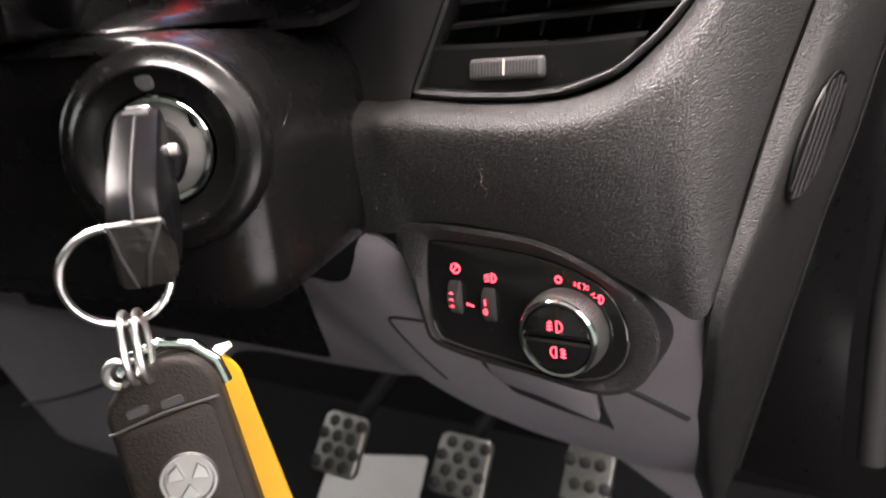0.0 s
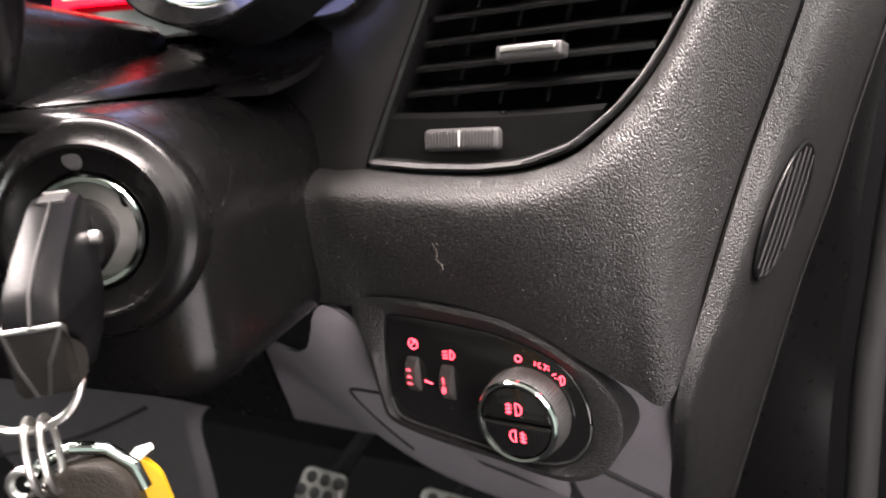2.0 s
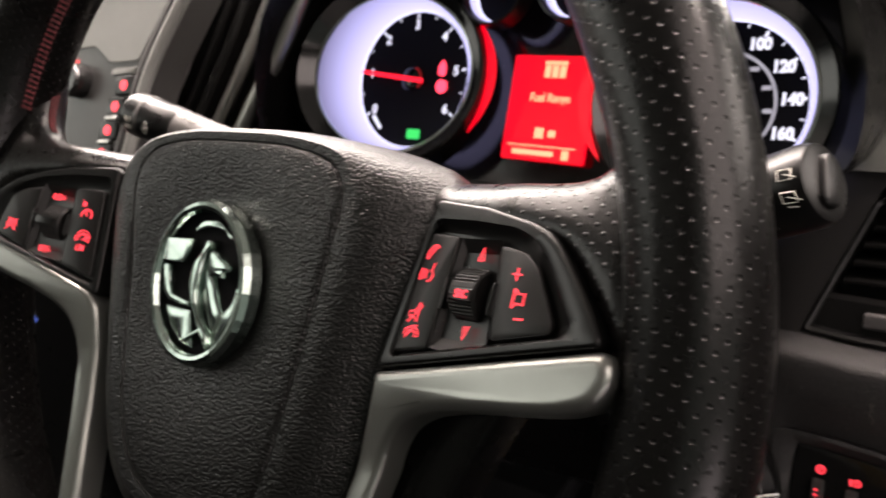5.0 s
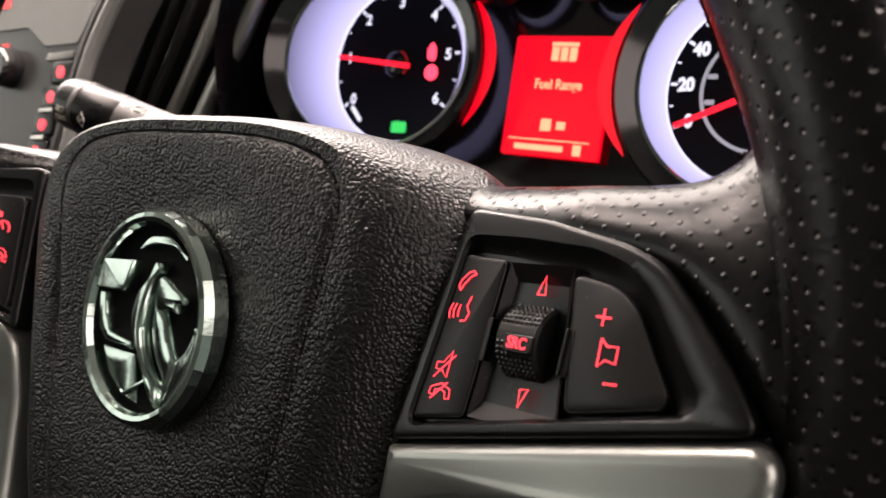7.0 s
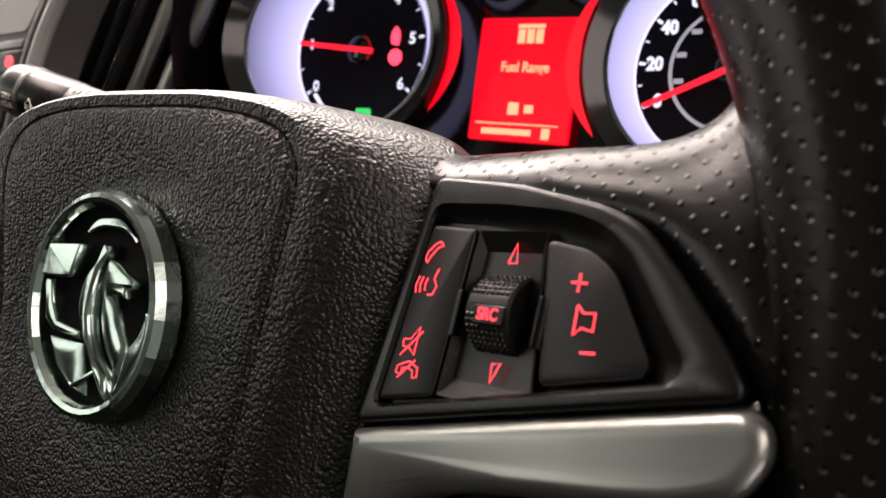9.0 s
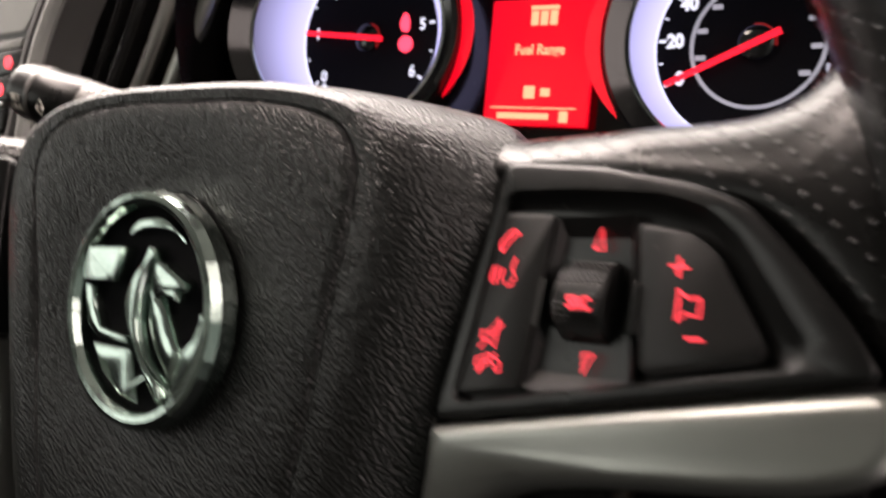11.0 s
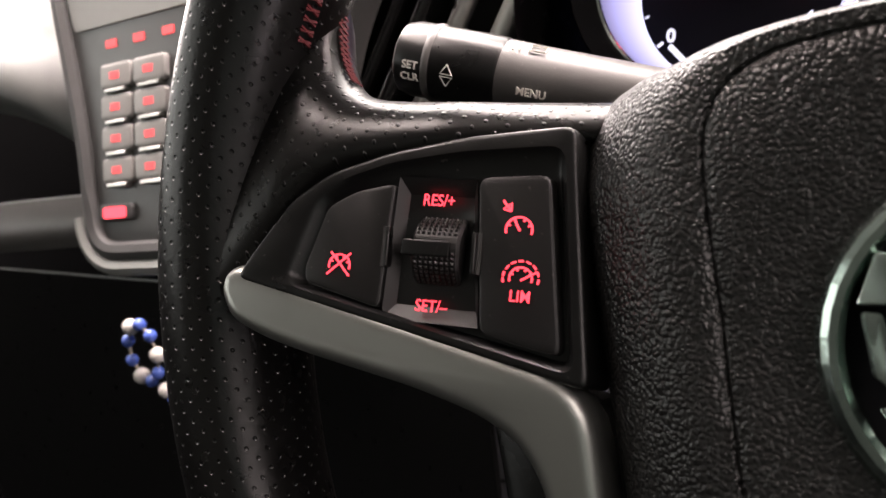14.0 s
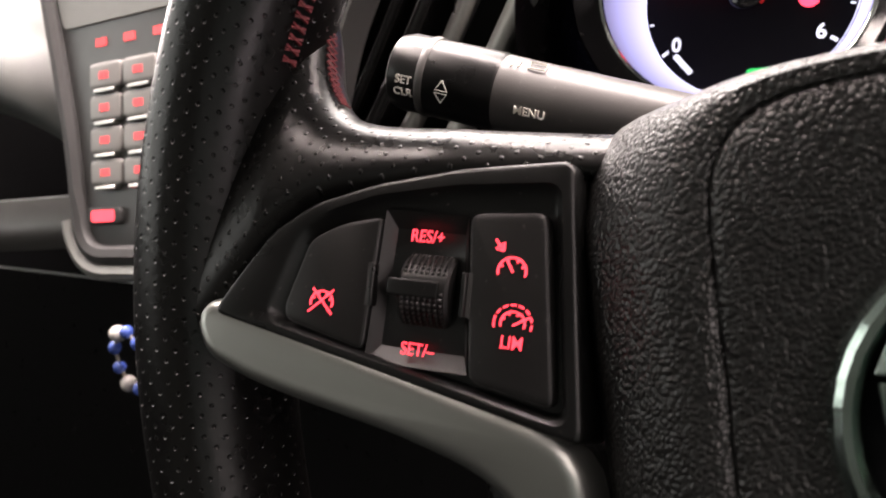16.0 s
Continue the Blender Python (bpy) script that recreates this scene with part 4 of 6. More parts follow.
# end cap towards the door: a rounded fold, then its side running forwards, with a slotted oval vent on the fold
CAP = [((0.2110, 0.388, 0.345), (0.2300, 0.350, 0.345), (0.2308, 0.4061, 0.345)),
       ((0.2335, 0.2990, 0.4305), (0.2455, 0.2920, 0.4305), (0.2530, 0.3885, 0.4305)),
       ((0.2470, 0.2590, 0.4750), (0.2560, 0.2570, 0.4750), (0.2645, 0.3785, 0.4750)),
       ((0.2565, 0.2290, 0.5168), (0.2650, 0.2325, 0.5168), (0.2755, 0.3698, 0.5168)),
       ((0.2660, 0.2400, 0.5565), (0.2770, 0.2470, 0.5565), (0.2875, 0.3611, 0.5565)),
       ((0.2735, 0.2580, 0.5900), (0.2850, 0.2650, 0.5900), (0.2960, 0.3540, 0.5900)),
       ((0.2825, 0.2850, 0.6270), (0.2915, 0.2910, 0.6270), (0.3065, 0.3470, 0.6270)),
       ((0.2935, 0.3170, 0.6750), (0.3020, 0.3240, 0.6750), (0.3190, 0.3500, 0.6750))]
cap_edge, cap_fold, cap_back = ([Vector(p) for p in spline([row[k] for row in CAP], 8, False)] for k in range(3))


def along(curve, u):
    i = u * (len(curve) - 1)
    a = min(int(i), len(curve) - 2)
    return curve[a].lerp(curve[a + 1], i - a)


def cap_at(u, v):
    a, f, b = along(cap_edge, u), along(cap_fold, u), along(cap_back, u)
    m1, m2 = a.lerp(f, 0.45), f.lerp(b, 0.42)
    if v < 0.12:
        return a.lerp(m1, v / 0.12)
    if v < 0.5:
        t = (v - 0.12) / 0.38
        return m1.lerp(f, t).lerp(f.lerp(m2, t), t)
    return m2.lerp(b, (v - 0.5) / 0.5)


cap = part("end_cap", sheet(cap_at, 84, 40, 0.002, (-0.6, 0.8, 0)), DASH, dash, "grained black end cap beside the door")


def on_cap(q, r, off=0.0):
    """A point of the side vent, q along it and r across it from -1 to 1."""
    u, v = 0.637 + 0.090 * q, 0.365 + 0.125 * r + 0.004 * q
    p, e = cap_at(u, v), 0.004
    n = (cap_at(u, v + e) - p).cross(cap_at(u + e, v) - p).normalized()
    return p + (n if n.x - n.y > 0 else -n) * off


turns = [2 * math.pi * k / 40 for k in range(40)]
slot = part("side_vent_rim", tube([on_cap(math.cos(a), math.sin(a), 0.0012) for a in turns], 0.0007, 6, closed=True), SATIN, cap, "slim oval rim of the side vent")
# dark plate on the cap, standing in for shade inside the vent
bm = bmesh.new()
rings = [[bm.verts.new(on_cap(f * math.cos(a), f * math.sin(a), 0.0012)) for a in turns] for f in (0.98, 0.7, 0.4)]
for r0, r1 in zip(rings, rings[1:]):
    for k in range(40):
        bm.faces.new((r0[k - 1], r0[k], r1[k], r1[k - 1]))
bm.faces.new(rings[-1])
part("side_vent_back", bm, DIAL, slot, "dark plate drawn for the shaded inside of the vent")
# slats paler than the cap, their lit look put into the colour
for k in range(5):
    r = -0.62 + 0.31 * k
    h = math.sqrt(1 - r * r) * 0.95
    part("side_vent_slat", tube([on_cap((2 * j / 14 - 1) * h, r, 0.0018) for j in range(15)], 0.0004, 6), VENT_GREY, slot)

# sill trim between the end cap and the door, with its pale edge, and the rubber seal in the door's gap
DOOR = [(0.2866, 0.40, 0.345), (0.2880, 0.40, 0.4305), (0.2915, 0.40, 0.475), (0.2955, 0.40, 0.5168), (0.2995, 0.40, 0.5565), (0.3035, 0.40, 0.59), (0.3085, 0.40, 0.627), (0.3200, 0.41, 0.675)]
door_c = [Vector(p) for p in spline(DOOR, 8, False)]


def strip_at(u, v):
    a, b = along(cap_back, u) + Vector((0.001, 0.001, 0)), along(door_c, u)
    return a.lerp(b, v) + Vector((0.002 * math.sin(math.pi * v), 0, 0))


tagged(part("trim", sheet(strip_at, 50, 6, 0.002, (-1, 0, 0)), SATIN), "black plastic sill and pillar trim", "trim", kind="structure")
tagged(part("trim", tube([p + Vector((0.0008, -0.0004, 0)) for p in cap_back], 0.0006, 6), VENT_GREY), "thin grey edge of the sill trim", "trim", kind="structure")
tagged(part("trim", tube([p + Vector((0.014, 0.045, 0)) for p in door_c], 0.0085, 12), RUBBER), "black rubber door seal", "trim", kind="structure")

# lint and a stray hair on the fascia
def face_near(x, z):
    best, where = 9.0, None
    for i in range(0, 60):
        for j in range(0, 24):
            p = face_at(i / 60, j / 24)
            d = (p.x - x) ** 2 + (p.z - z) ** 2
            if d < best:
                best, where = d, p
    return Vector((x, where.y - 0.0006, z))


hair = [(0.1775, 0.5705), (0.1785, 0.5672), (0.1775, 0.5640), (0.1795, 0.5615), (0.1778, 0.5588)]
bm = tube([face_near(x, z) for x, z in spline(hair, 3, False)], 0.0001, 5)
tagged(part("hair", bm, LINT), "stray pale hair on the black fascia", "hair")
rnd = random.Random(4)
bm = bmesh.new()
for k in range(110):
    p = face_at(rnd.uniform(0.02, 0.85), rnd.uniform(0.15, 0.95))
    d = Vector((rnd.uniform(-1, 1), 0, rnd.uniform(-1, 1))).normalized() * rnd.uniform(0.0001, 0.0004)
    tube([p + Vector((0, -0.0004, 0)) - d, p + Vector((0, -0.0005, 0)) + d], rnd.uniform(0.00005, 0.00009), 4, bm)
tagged(part("lint", bm, LINT), "scattered pale dust and lint specks", "lint", kind="stuff")

# ---- side air vent ----
vent = thing("air_vent", None, "black slatted air vent in the dashboard's corner", "air vent")
VENT_OUT = [(0.1425, 0.5955), (0.165, 0.5935), (0.19, 0.593), (0.2085, 0.5945), (0.2255, 0.600), (0.2385, 0.6105), (0.247, 0.6205), (0.2535, 0.6315), (0.260, 0.645), (0.266, 0.661), (0.262, 0.668), (0.240, 0.6655), (0.200, 0.6625), (0.168, 0.6600)]


def vent_p(x, z, deep=0.0):
    """A point of the vent's leaning front, deep metres behind it."""
    bend = 6.0 * max(0, x - 0.215) ** 2
    return Vector((x, 0.2265 + 0.26 * (z - 0.5955) + bend + deep, z))


loop = rounded(VENT_OUT, 0.004, 3)
bm = bmesh.new()
rings = []
for d, deep in ((-0.0005, 0.004), (0.0, 0.0), (0.0012, -0.0006), (0.0026, 0.0002), (0.0032, 0.004), (0.0034, 0.034)):
    rings.append([bm.verts.new(vent_p(x, z, deep)) for x, z in inset(loop, d)])
for a, b in zip(rings, rings[1:]):
    for k in range(len(a)):
        bm.faces.new((a[k - 1], a[k], b[k], b[k - 1]))
bm.faces.new(rings[-1])
part("vent_frame", bm, SATIN, vent, "satin black frame with a bright lower lip")
bm = bmesh.new()
low = spline([(0.147, 0.598), (0.17, 0.5962), (0.19, 0.5958), (0.2075, 0.5972), (0.223, 0.602), (0.2335, 0.6105)], 5, False)
top = [(0.151 + (0.2335 - 0.151) * k / (len(low) - 1), 0.612 - 0.0008 * math.sin(math.pi * k / (len(low) - 1))) for k in range(len(low))]
va, vb = [bm.verts.new(vent_p(x, z, 0.0035)) for x, z in low], [bm.verts.new(vent_p(x, z, 0.0015)) for x, z in top]
vc = [bm.verts.new(vent_p(x, z + 0.0015, 0.006)) for x, z in top]
for k in range(len(low) - 1):
    bm.faces.new((va[k], va[k + 1], vb[k + 1], vb[k]))
    bm.faces.new((vb[k], vb[k + 1], vc[k + 1], vc[k]))
part("vent_sill", bm, SATIN, vent)
# highlight along the frame's lip, put in as a pale grey tube
lip = [(x, z) for x, z in inset(loop, 0.0019) if x > 0.205 and z < 0.664]
part("lip_highlight", tube([vent_p(x, z, -0.0002) for x, z in lip], 0.0007, 6), VENT_GREY, vent, "highlight on the frame's lip, drawn as a pale tube")
for k in range(6):
    z = 0.6196 + 0.0086 * k
    x0, x1 = 0.1485 + (z - 0.5955) * 0.38, 0.2395 + (z - 0.612) * 0.5
    bm = bmesh.new()
    n = 14
    g = []
    for j in range(n + 1):
        x = x0 + (x1 - x0) * j / n
        g.append([bm.verts.new(vent_p(x, z + 0.024 * (x - 0.155) + dz, dp)) for dz, dp in ((0.0006, 0.0042), (-0.0008, 0.0046), (-0.001, 0.006), (0.0018, 0.022), (0.003, 0.022), (0.0012, 0.006))])
    for a, b in zip(g, g[1:]):
        for m in range(6):
            bm.faces.new((a[m - 1], a[m], b[m], b[m - 1]))
    part("vent_slat", bm, SATIN, vent)
for x in (0.168, 0.187, 0.206, 0.225):
    bm = tube([vent_p(x, 0.614, 0.022), vent_p(x + 0.012, 0.664, 0.022)], 0.0009, 6)
    part("vent_fin", bm, RUBBER, vent)


def pill(w, h, d, r, edge):
    return slab(rounded([(-w / 2, -h / 2), (w / 2, -h / 2), (w / 2, h / 2), (-w / 2, h / 2)], r, 4), -d, 0.0, edge, 3)


knob = part("vent_slider", pill(0.024, 0.0052, 0.006, 0.0015, 0.0012), VENT_GREY, vent, "grey grip with a bright metal edge")
knob.matrix_basis = frame_from(vent_p(0.209, 0.6325, -0.003), (1, 0.0, 0.02), (0, -1, 0.25))
k2 = part("slider_edge", pill(0.020, 0.0022, 0.001, 0.001, 0.0005), STEEL, knob)
k2.matrix_basis = Matrix.Translation((0, 0.0008, 0.0008))
wheel_tab = part("vent_wheel", pill(0.030, 0.0078, 0.006, 0.002, 0.002), VENT_GREY, vent, "grey ribbed thumb wheel with a white mark")
wheel_tab.matrix_basis = frame_from(vent_p(0.1835, 0.6045, -0.0012), (1, 0.0, 0.01), (0, -1, 0.2))
bm = bmesh.new()
for k in range(22):
    x = -0.0135 + 0.00128 * k
    if abs(x) > 0.0012:
        tube([(x, -0.003, 0.0001), (x, 0.003, 0.0001)], 0.00022, 4, bm)
part("wheel_ribs", bm, VENT_GREY, wheel_tab)
bm = tube([(0, -0.0026, 0.0002), (0, 0.0028, 0.0002)], 0.0003, 4)
part("wheel_mark", bm, WHITE_PRINT, wheel_tab, "white mark")

# ---- light switch ----
panel = thing("light_switch_panel", None, "gloss black headlamp switch panel with red backlit symbols", "switch panel")
REC = [(0.1321, 0.5401), (0.1433, 0.5456), (0.181, 0.5437), (0.2014, 0.54), (0.2204, 0.5314), (0.2348, 0.5208), (0.2404, 0.5104), (0.2392, 0.4991), (0.233, 0.4887), (0.2217, 0.483), (0.21, 0.4828), (0.1894, 0.4859), (0.1671, 0.4885), (0.1457, 0.4935), (0.1409, 0.503), (0.1366, 0.5235)]
BLK = [(0.145, 0.5342), (0.1509, 0.5383), (0.1794, 0.5368), (0.2002, 0.5335), (0.2157, 0.5277), (0.2241, 0.5202), (0.2286, 0.5102), (0.2282, 0.4987), (0.2209, 0.4889), (0.2091, 0.4853), (0.1988, 0.4856), (0.1772, 0.489), (0.154, 0.4925), (0.1456, 0.4967), (0.1433, 0.5102)]
PY = 0.2242


def upright(pts):
    return [(x, z) for x, z in pts]


# plates are drawn flat in (x, z) and stood up facing the driver
STAND = Matrix(((1, 0, 0, 0), (0, 0, -1, 0), (0, 1, 0, 0), (0, 0, 0, 1)))


def stand(ob, y):
    ob.matrix_basis = Matrix.Translation((0, y, 0)) @ STAND
    return ob


rec_loop, blk_loop = spline(REC, 4), spline(BLK, 4)
bm = bmesh.new()
skirt = [bm.verts.new((x, z, -0.02)) for x, z in rec_loop]
lip = [bm.verts.new((x, z, 0.0)) for x, z in rec_loop]
lip2 = [bm.verts.new((x, z, 0.0004)) for x, z in inset(rec_loop, 0.002)]
rim_lo = [bm.verts.new((x, z, -0.0024)) for x, z in blk_loop]
rim_in = [bm.verts.new((x, z, -0.02)) for x, z in blk_loop]
for lo, hi in ((skirt, lip), (lip, lip2), (rim_lo, rim_in)):
    for k in range(len(lo)):
        bm.faces.new((lo[k - 1], lo[k], hi[k], hi[k - 1]))
bmesh.ops.triangle_fill(bm, edges=[bm.edges.get((l[k - 1], l[k])) for l in (lip2, rim_lo) for k in range(len(l))], use_beauty=True)
stand(part("panel_surround", bm, DASH, panel, "grained black surround"), 0.2215)
plate = stand(part("panel_plate", slab(inset(blk_loop, 0.0006), -0.006, 0.0, 0.0012, 3), PIANO, panel, "gloss black plate with a thin bright rim"), PY)
bm = bmesh.new()
edge = inset(blk_loop, 0.0009)
i0 = max(range(len(edge)), key=lambda k: edge[k][1])
tube([(x, z, 0.0) for x, z in edge[i0:] + edge[:i0] if z < 0.505], 0.0005, 5, bm)
part("panel_rim", bm, VENT_GREY, plate, "thin grey edge")


def red_lines(name, lines, width, parent=None, high=0.0002, mat=RED_GLOW, by=(0, 0)):
    return part(name, strokes([[((x + by[0]) * MM, (y + by[1]) * MM) for x, y in l] for l in lines], width * MM, lambda x, y: high, 0.00015), mat, parent or plate, smooth=False)


for x, z in ((156.8, 514.4), (172.1, 512.8)):
    bm = bmesh.new()
    lathe([(0, -0.0026), (0.0085, -0.0026), (0.009, -0.0022), (0.009, 0.0022), (0.0085, 0.0026), (0, 0.0026)], 32, bm, Matrix.Translation((x * MM, z * MM, -0.0055)) @ Matrix.Rotation(radians(90), 4, "Y"))
    tw = part("dimmer_wheel", bm, KNURL, plate, "grey ribbed thumb wheel")
    bm = bmesh.new()
    for k in range(-6, 7):
        a = radians(90 + k * 7)
        c = Vector((x * MM, z * MM + 0.009 * math.cos(a), -0.0055 + 0.009 * math.sin(a)))
        tube([c - Vector((0.0024, 0, 0)), c + Vector((0.0024, 0, 0))], 0.0002, 4, bm)
    part("wheel_ribs", bm, KNURL, tw)
    if x < 160:
        for k in range(3):
            red_lines("wheel_arrow", [[(x - 1.0, z + 2.6 - 2.8 * k), (x - 0.2, z + 3.3 - 2.8 * k), (x + 0.6, z + 2.4 - 2.8 * k)]], 0.5, tw, 0.0037, RED_GLOW)
    else:
        for digit, dz in (("1", 1.9), ("0", -1.9)):
            lettering(digit, 0.0036, RED_GLOW, tw, Matrix.Translation(((x - 0.3) * MM, (z + dz) * MM, 0.0038)), "wheel_figure", 0.00005)
red_lines("dimmer_icon", [arc(155.6, 525.6, 2.0, 0, 360, 16), [(154.4, 524.6), (156.8, 526.8)], [(155.4, 526.8), (156.6, 526.9)]], 0.5, by=(1.9, 1.2))
red_lines("level_icon", [arc(170.4, 522.6, 1.8, -90, 90, 8) + [(170.4, 524.4)], [(170.4, 520.8), (170.4, 524.4)], [(169.4, 523.8), (167.2, 523.4)], [(169.4, 522.6), (167.2, 522.2)], [(169.4, 521.4), (167.2, 521)]], 0.5, by=(3.3, 1.6))
red_lines("index_mark", [[(161.2, 513.6), (164.6, 512.8)]], 0.7, by=(0.1, -1.5))
red_lines("off_icon", [arc(200.2, 526.6, 1.2, 0, 360, 14)], 0.55, by=(1.8, -0.3))
red_lines("side_lamp_icon", [[(211 + 0.62 * (x - 211), 522.8 + 0.8 * (y - 522.8)) for x, y in l] for l in [arc(210.2, 522.8, 1.2, 80, 280, 8), arc(212.4, 522.4, 1.2, -100, 100, 8), [(207.6, 523.8), (206.6, 524)], [(207.6, 522.8), (206.4, 522.8)], [(214.6, 522.8), (215.6, 522.8)], [(214.6, 521.4), (215.6, 521)]]], 0.42, by=(0.0, 2.0))
red_lines("beam_icon", [[(217.6 + 0.85 * (x - 217), y) for x, y in l] for l in [arc(218.6, 518.4, 1.7, -95, 85, 8) + [(217.4, 518.6)], [(218.4, 516.7), (218.6, 520.1)], [(216.6, 520.6), (214.8, 519.8)], [(216.6, 519), (214.8, 518.2)], [(216.6, 517.4), (214.8, 516.6)]]], 0.42, by=(-1.0, 1.8))

KC = Matrix.Translation((0.2046, PY, 0.5067)) @ STAND
dial = part("rotary_knob", lathe([(0.0200, -0.003), (0.0198, 0.0006), (0.0196, 0.0012), (0.0195, 0.0015), (0.0188, 0.0085), (0.0183, 0.0092)], 64), KNURL, panel, "grey knurled rotary light switch")
dial.matrix_basis = KC @ Matrix.Diagonal((0.84, 0.84, 1.0, 1))
bm = bmesh.new()
for k in range(72):
    a = 2 * math.pi * k / 72
    for j in range(5):
        c = Vector(((0.0196 - 0.00018 * j) * math.cos(a), (0.0196 - 0.00018 * j) * math.sin(a), 0.0018 + 0.0015 * j))
        t = Vector((-math.sin(a), math.cos(a), 0)) * 0.0006
        up = Vector((0, 0, 0.00055))
        base = [bm.verts.new(c + t * u + up * v) for u, v in ((-1, -1), (1, -1), (1, 1), (-1, 1))]
        tip = bm.verts.new(c * 1.0 + Vector((math.cos(a), math.sin(a), 0)) * 0.0005)
        for m in range(4):
            bm.faces.new((base[m - 1], base[m], tip))
part("knurling", bm, KNURL, dial, smooth=False)
part("knob_collar", lathe([(0.0212, -0.003), (0.0212, 0.0003), (0.0208, 0.0005), (0.0190, 0.0005)], 64), PIANO, dial)
part("chrome_ring", lathe([(0.0184, 0.0085), (0.0184, 0.0104), (0.0176, 0.0112), (0.0164, 0.0110), (0.0160, 0.0100)], 64), CHROME, dial, "bright chrome ring")
half = arc(0, 0, 0.0158, 2, 178, 20)
for s, nm in ((1, "front_fog_button"), (-1, "rear_fog_button")):
    pts = [(x, s * y) for x, y in half]
    pts = pts if s > 0 else pts[::-1]
    fb = part(nm, slab(pts, 0.002, 0.0106, 0.0006, 2), PIANO, dial, "gloss black push button")
    y0 = 6.2 * s
    ray = [[(-1.6 - 0.0, y0 + q), (-4.2, y0 + q - 0.3)] for q in (-1.6, 0, 1.6)] + [[(-3.0, y0 - 2.6), (-2.8, y0 + 2.4)]]
    if s > 0:
        lens = [arc(0.4, y0, 2.7, -90, 90, 8) + [(0.4, y0 - 2.7)]]
        lines = lens + ray
    else:
        lens = [arc(-0.4, y0, 2.7, 90, 270, 8) + [(-0.4, y0 - 2.7 + 5.4)]]
        lines = lens + [[(-x, y) for x, y in l] for l in ray]
    red_lines("fog_icon", lines, 0.55, fb, 0.0108)
red_lines("knob_mark", [[(11.2, 13.6), (12.4, 15)]], 0.8, dial, 0.0112)

# ---- steering column ----
column = thing("steering_column", None, "black plastic steering column shroud with ignition lock", "steering column")


def rr_section(x0, x1, z0, z1, r, y, slant=0.0):
    pts = rounded([(x0, z0), (x1, z0), (x1, z1), (x0, z1)], r, 6)
    return [Vector((x, y + slant * max(0, x - 0.07), z)) for x, z in pts]


def loft(secs, caps=(True, True)):
    bm = bmesh.new()
    rings = [[bm.verts.new(p) for p in sec] for sec in secs]
    for a, b in zip(rings, rings[1:]):
        for k in range(len(a)):
            bm.faces.new((a[k - 1], a[k], b[k], b[k - 1]))
    for ring, want in zip((rings[0], rings[-1]), caps):
        if want:
            bm.faces.new(ring)
    return bm


secs = [rr_section(x0, x1, z0, z1, rad, y, slant) for x0, x1, z0, z1, rad, y, slant in (
    (-0.110, 0.124, 0.546, 0.6240, [0.02, 0.010, 0.030, 0.006], 0.1045, 0.55),
    (-0.114, 0.131, 0.541, 0.6275, [0.024, 0.012, 0.034, 0.007], 0.1065, 0.55),
    (-0.117, 0.136, 0.537, 0.6287, [0.028, 0.014, 0.038, 0.008], 0.111, 0.52),
    (-0.118, 0.138, 0.5355, 0.6290, [0.03, 0.016, 0.041, 0.008], 0.119, 0.46),
    (-0.118, 0.136, 0.5345, 0.6290, [0.03, 0.018, 0.044, 0.008], 0.150, 0.2),
    (-0.118, 0.118, 0.534, 0.626, [0.03, 0.02, 0.044, 0.008], 0.225, 0.0),
    (-0.118, 0.108, 0.534, 0.620, [0.03, 0.02, 0.040, 0.008], 0.27, 0.0))]
part("lower_shroud", loft(secs), SHROUD, column, "matt black lower column shroud")


def shoulder(x0, x1, z1, y, drop):
    """Section of the upper shroud: its shoulder falls away towards the ignition lock."""
    pts = rounded([(x0, 0.6292), (x1, 0.6292), (x1 - 0.004, 0.6292 + drop), (x1 - 0.030, z1 - 0.006), (x1 - 0.07, z1), (x0, z1)], [0.002, 0.002, 0.008, 0.02, 0.03, 0.012], 6)
    return [Vector((x, y, z)) for x, z in pts]


part("shoulder_cover", loft([shoulder(0.0, 0.088, 0.634, 0.134, 0.001), shoulder(0.0, 0.096, 0.6375, 0.1395, 0.002), shoulder(0.0, 0.100, 0.642, 0.155, 0.004), shoulder(0.0, 0.096, 0.648, 0.185, 0.006), shoulder(0.0, 0.088, 0.651, 0.225, 0.008), shoulder(0.0, 0.080, 0.651, 0.27, 0.008)]), SHROUD, column, "matt black shoulder behind the wiper stalk")
secs = [rr_section(x0, x1, z0, z1, rad, y) for x0, x1, z0, z1, rad, y in (
    (-0.094, 0.076, 0.6302, 0.660, [0.002, 0.003, 0.020, 0.012], 0.1065), (-0.098, 0.0805, 0.6295, 0.665, [0.002, 0.004, 0.024, 0.014], 0.1085), (-0.1, 0.082, 0.6293, 0.667, [0.002, 0.004, 0.026, 0.014], 0.113),
    (-0.1, 0.078, 0.6293, 0.666, [0.002, 0.004, 0.026, 0.014], 0.14), (-0.1, 0.055, 0.6293, 0.655, [0.002, 0.004, 0.022, 0.014], 0.22))]
part("upper_shroud", loft(secs), SHROUD, column, "matt black upper column shroud")
IGN = frame_from(Vector((0.1180, 0.1225, 0.5940)), (1, 0.60, 0), (0.50, -0.86, 0.07))
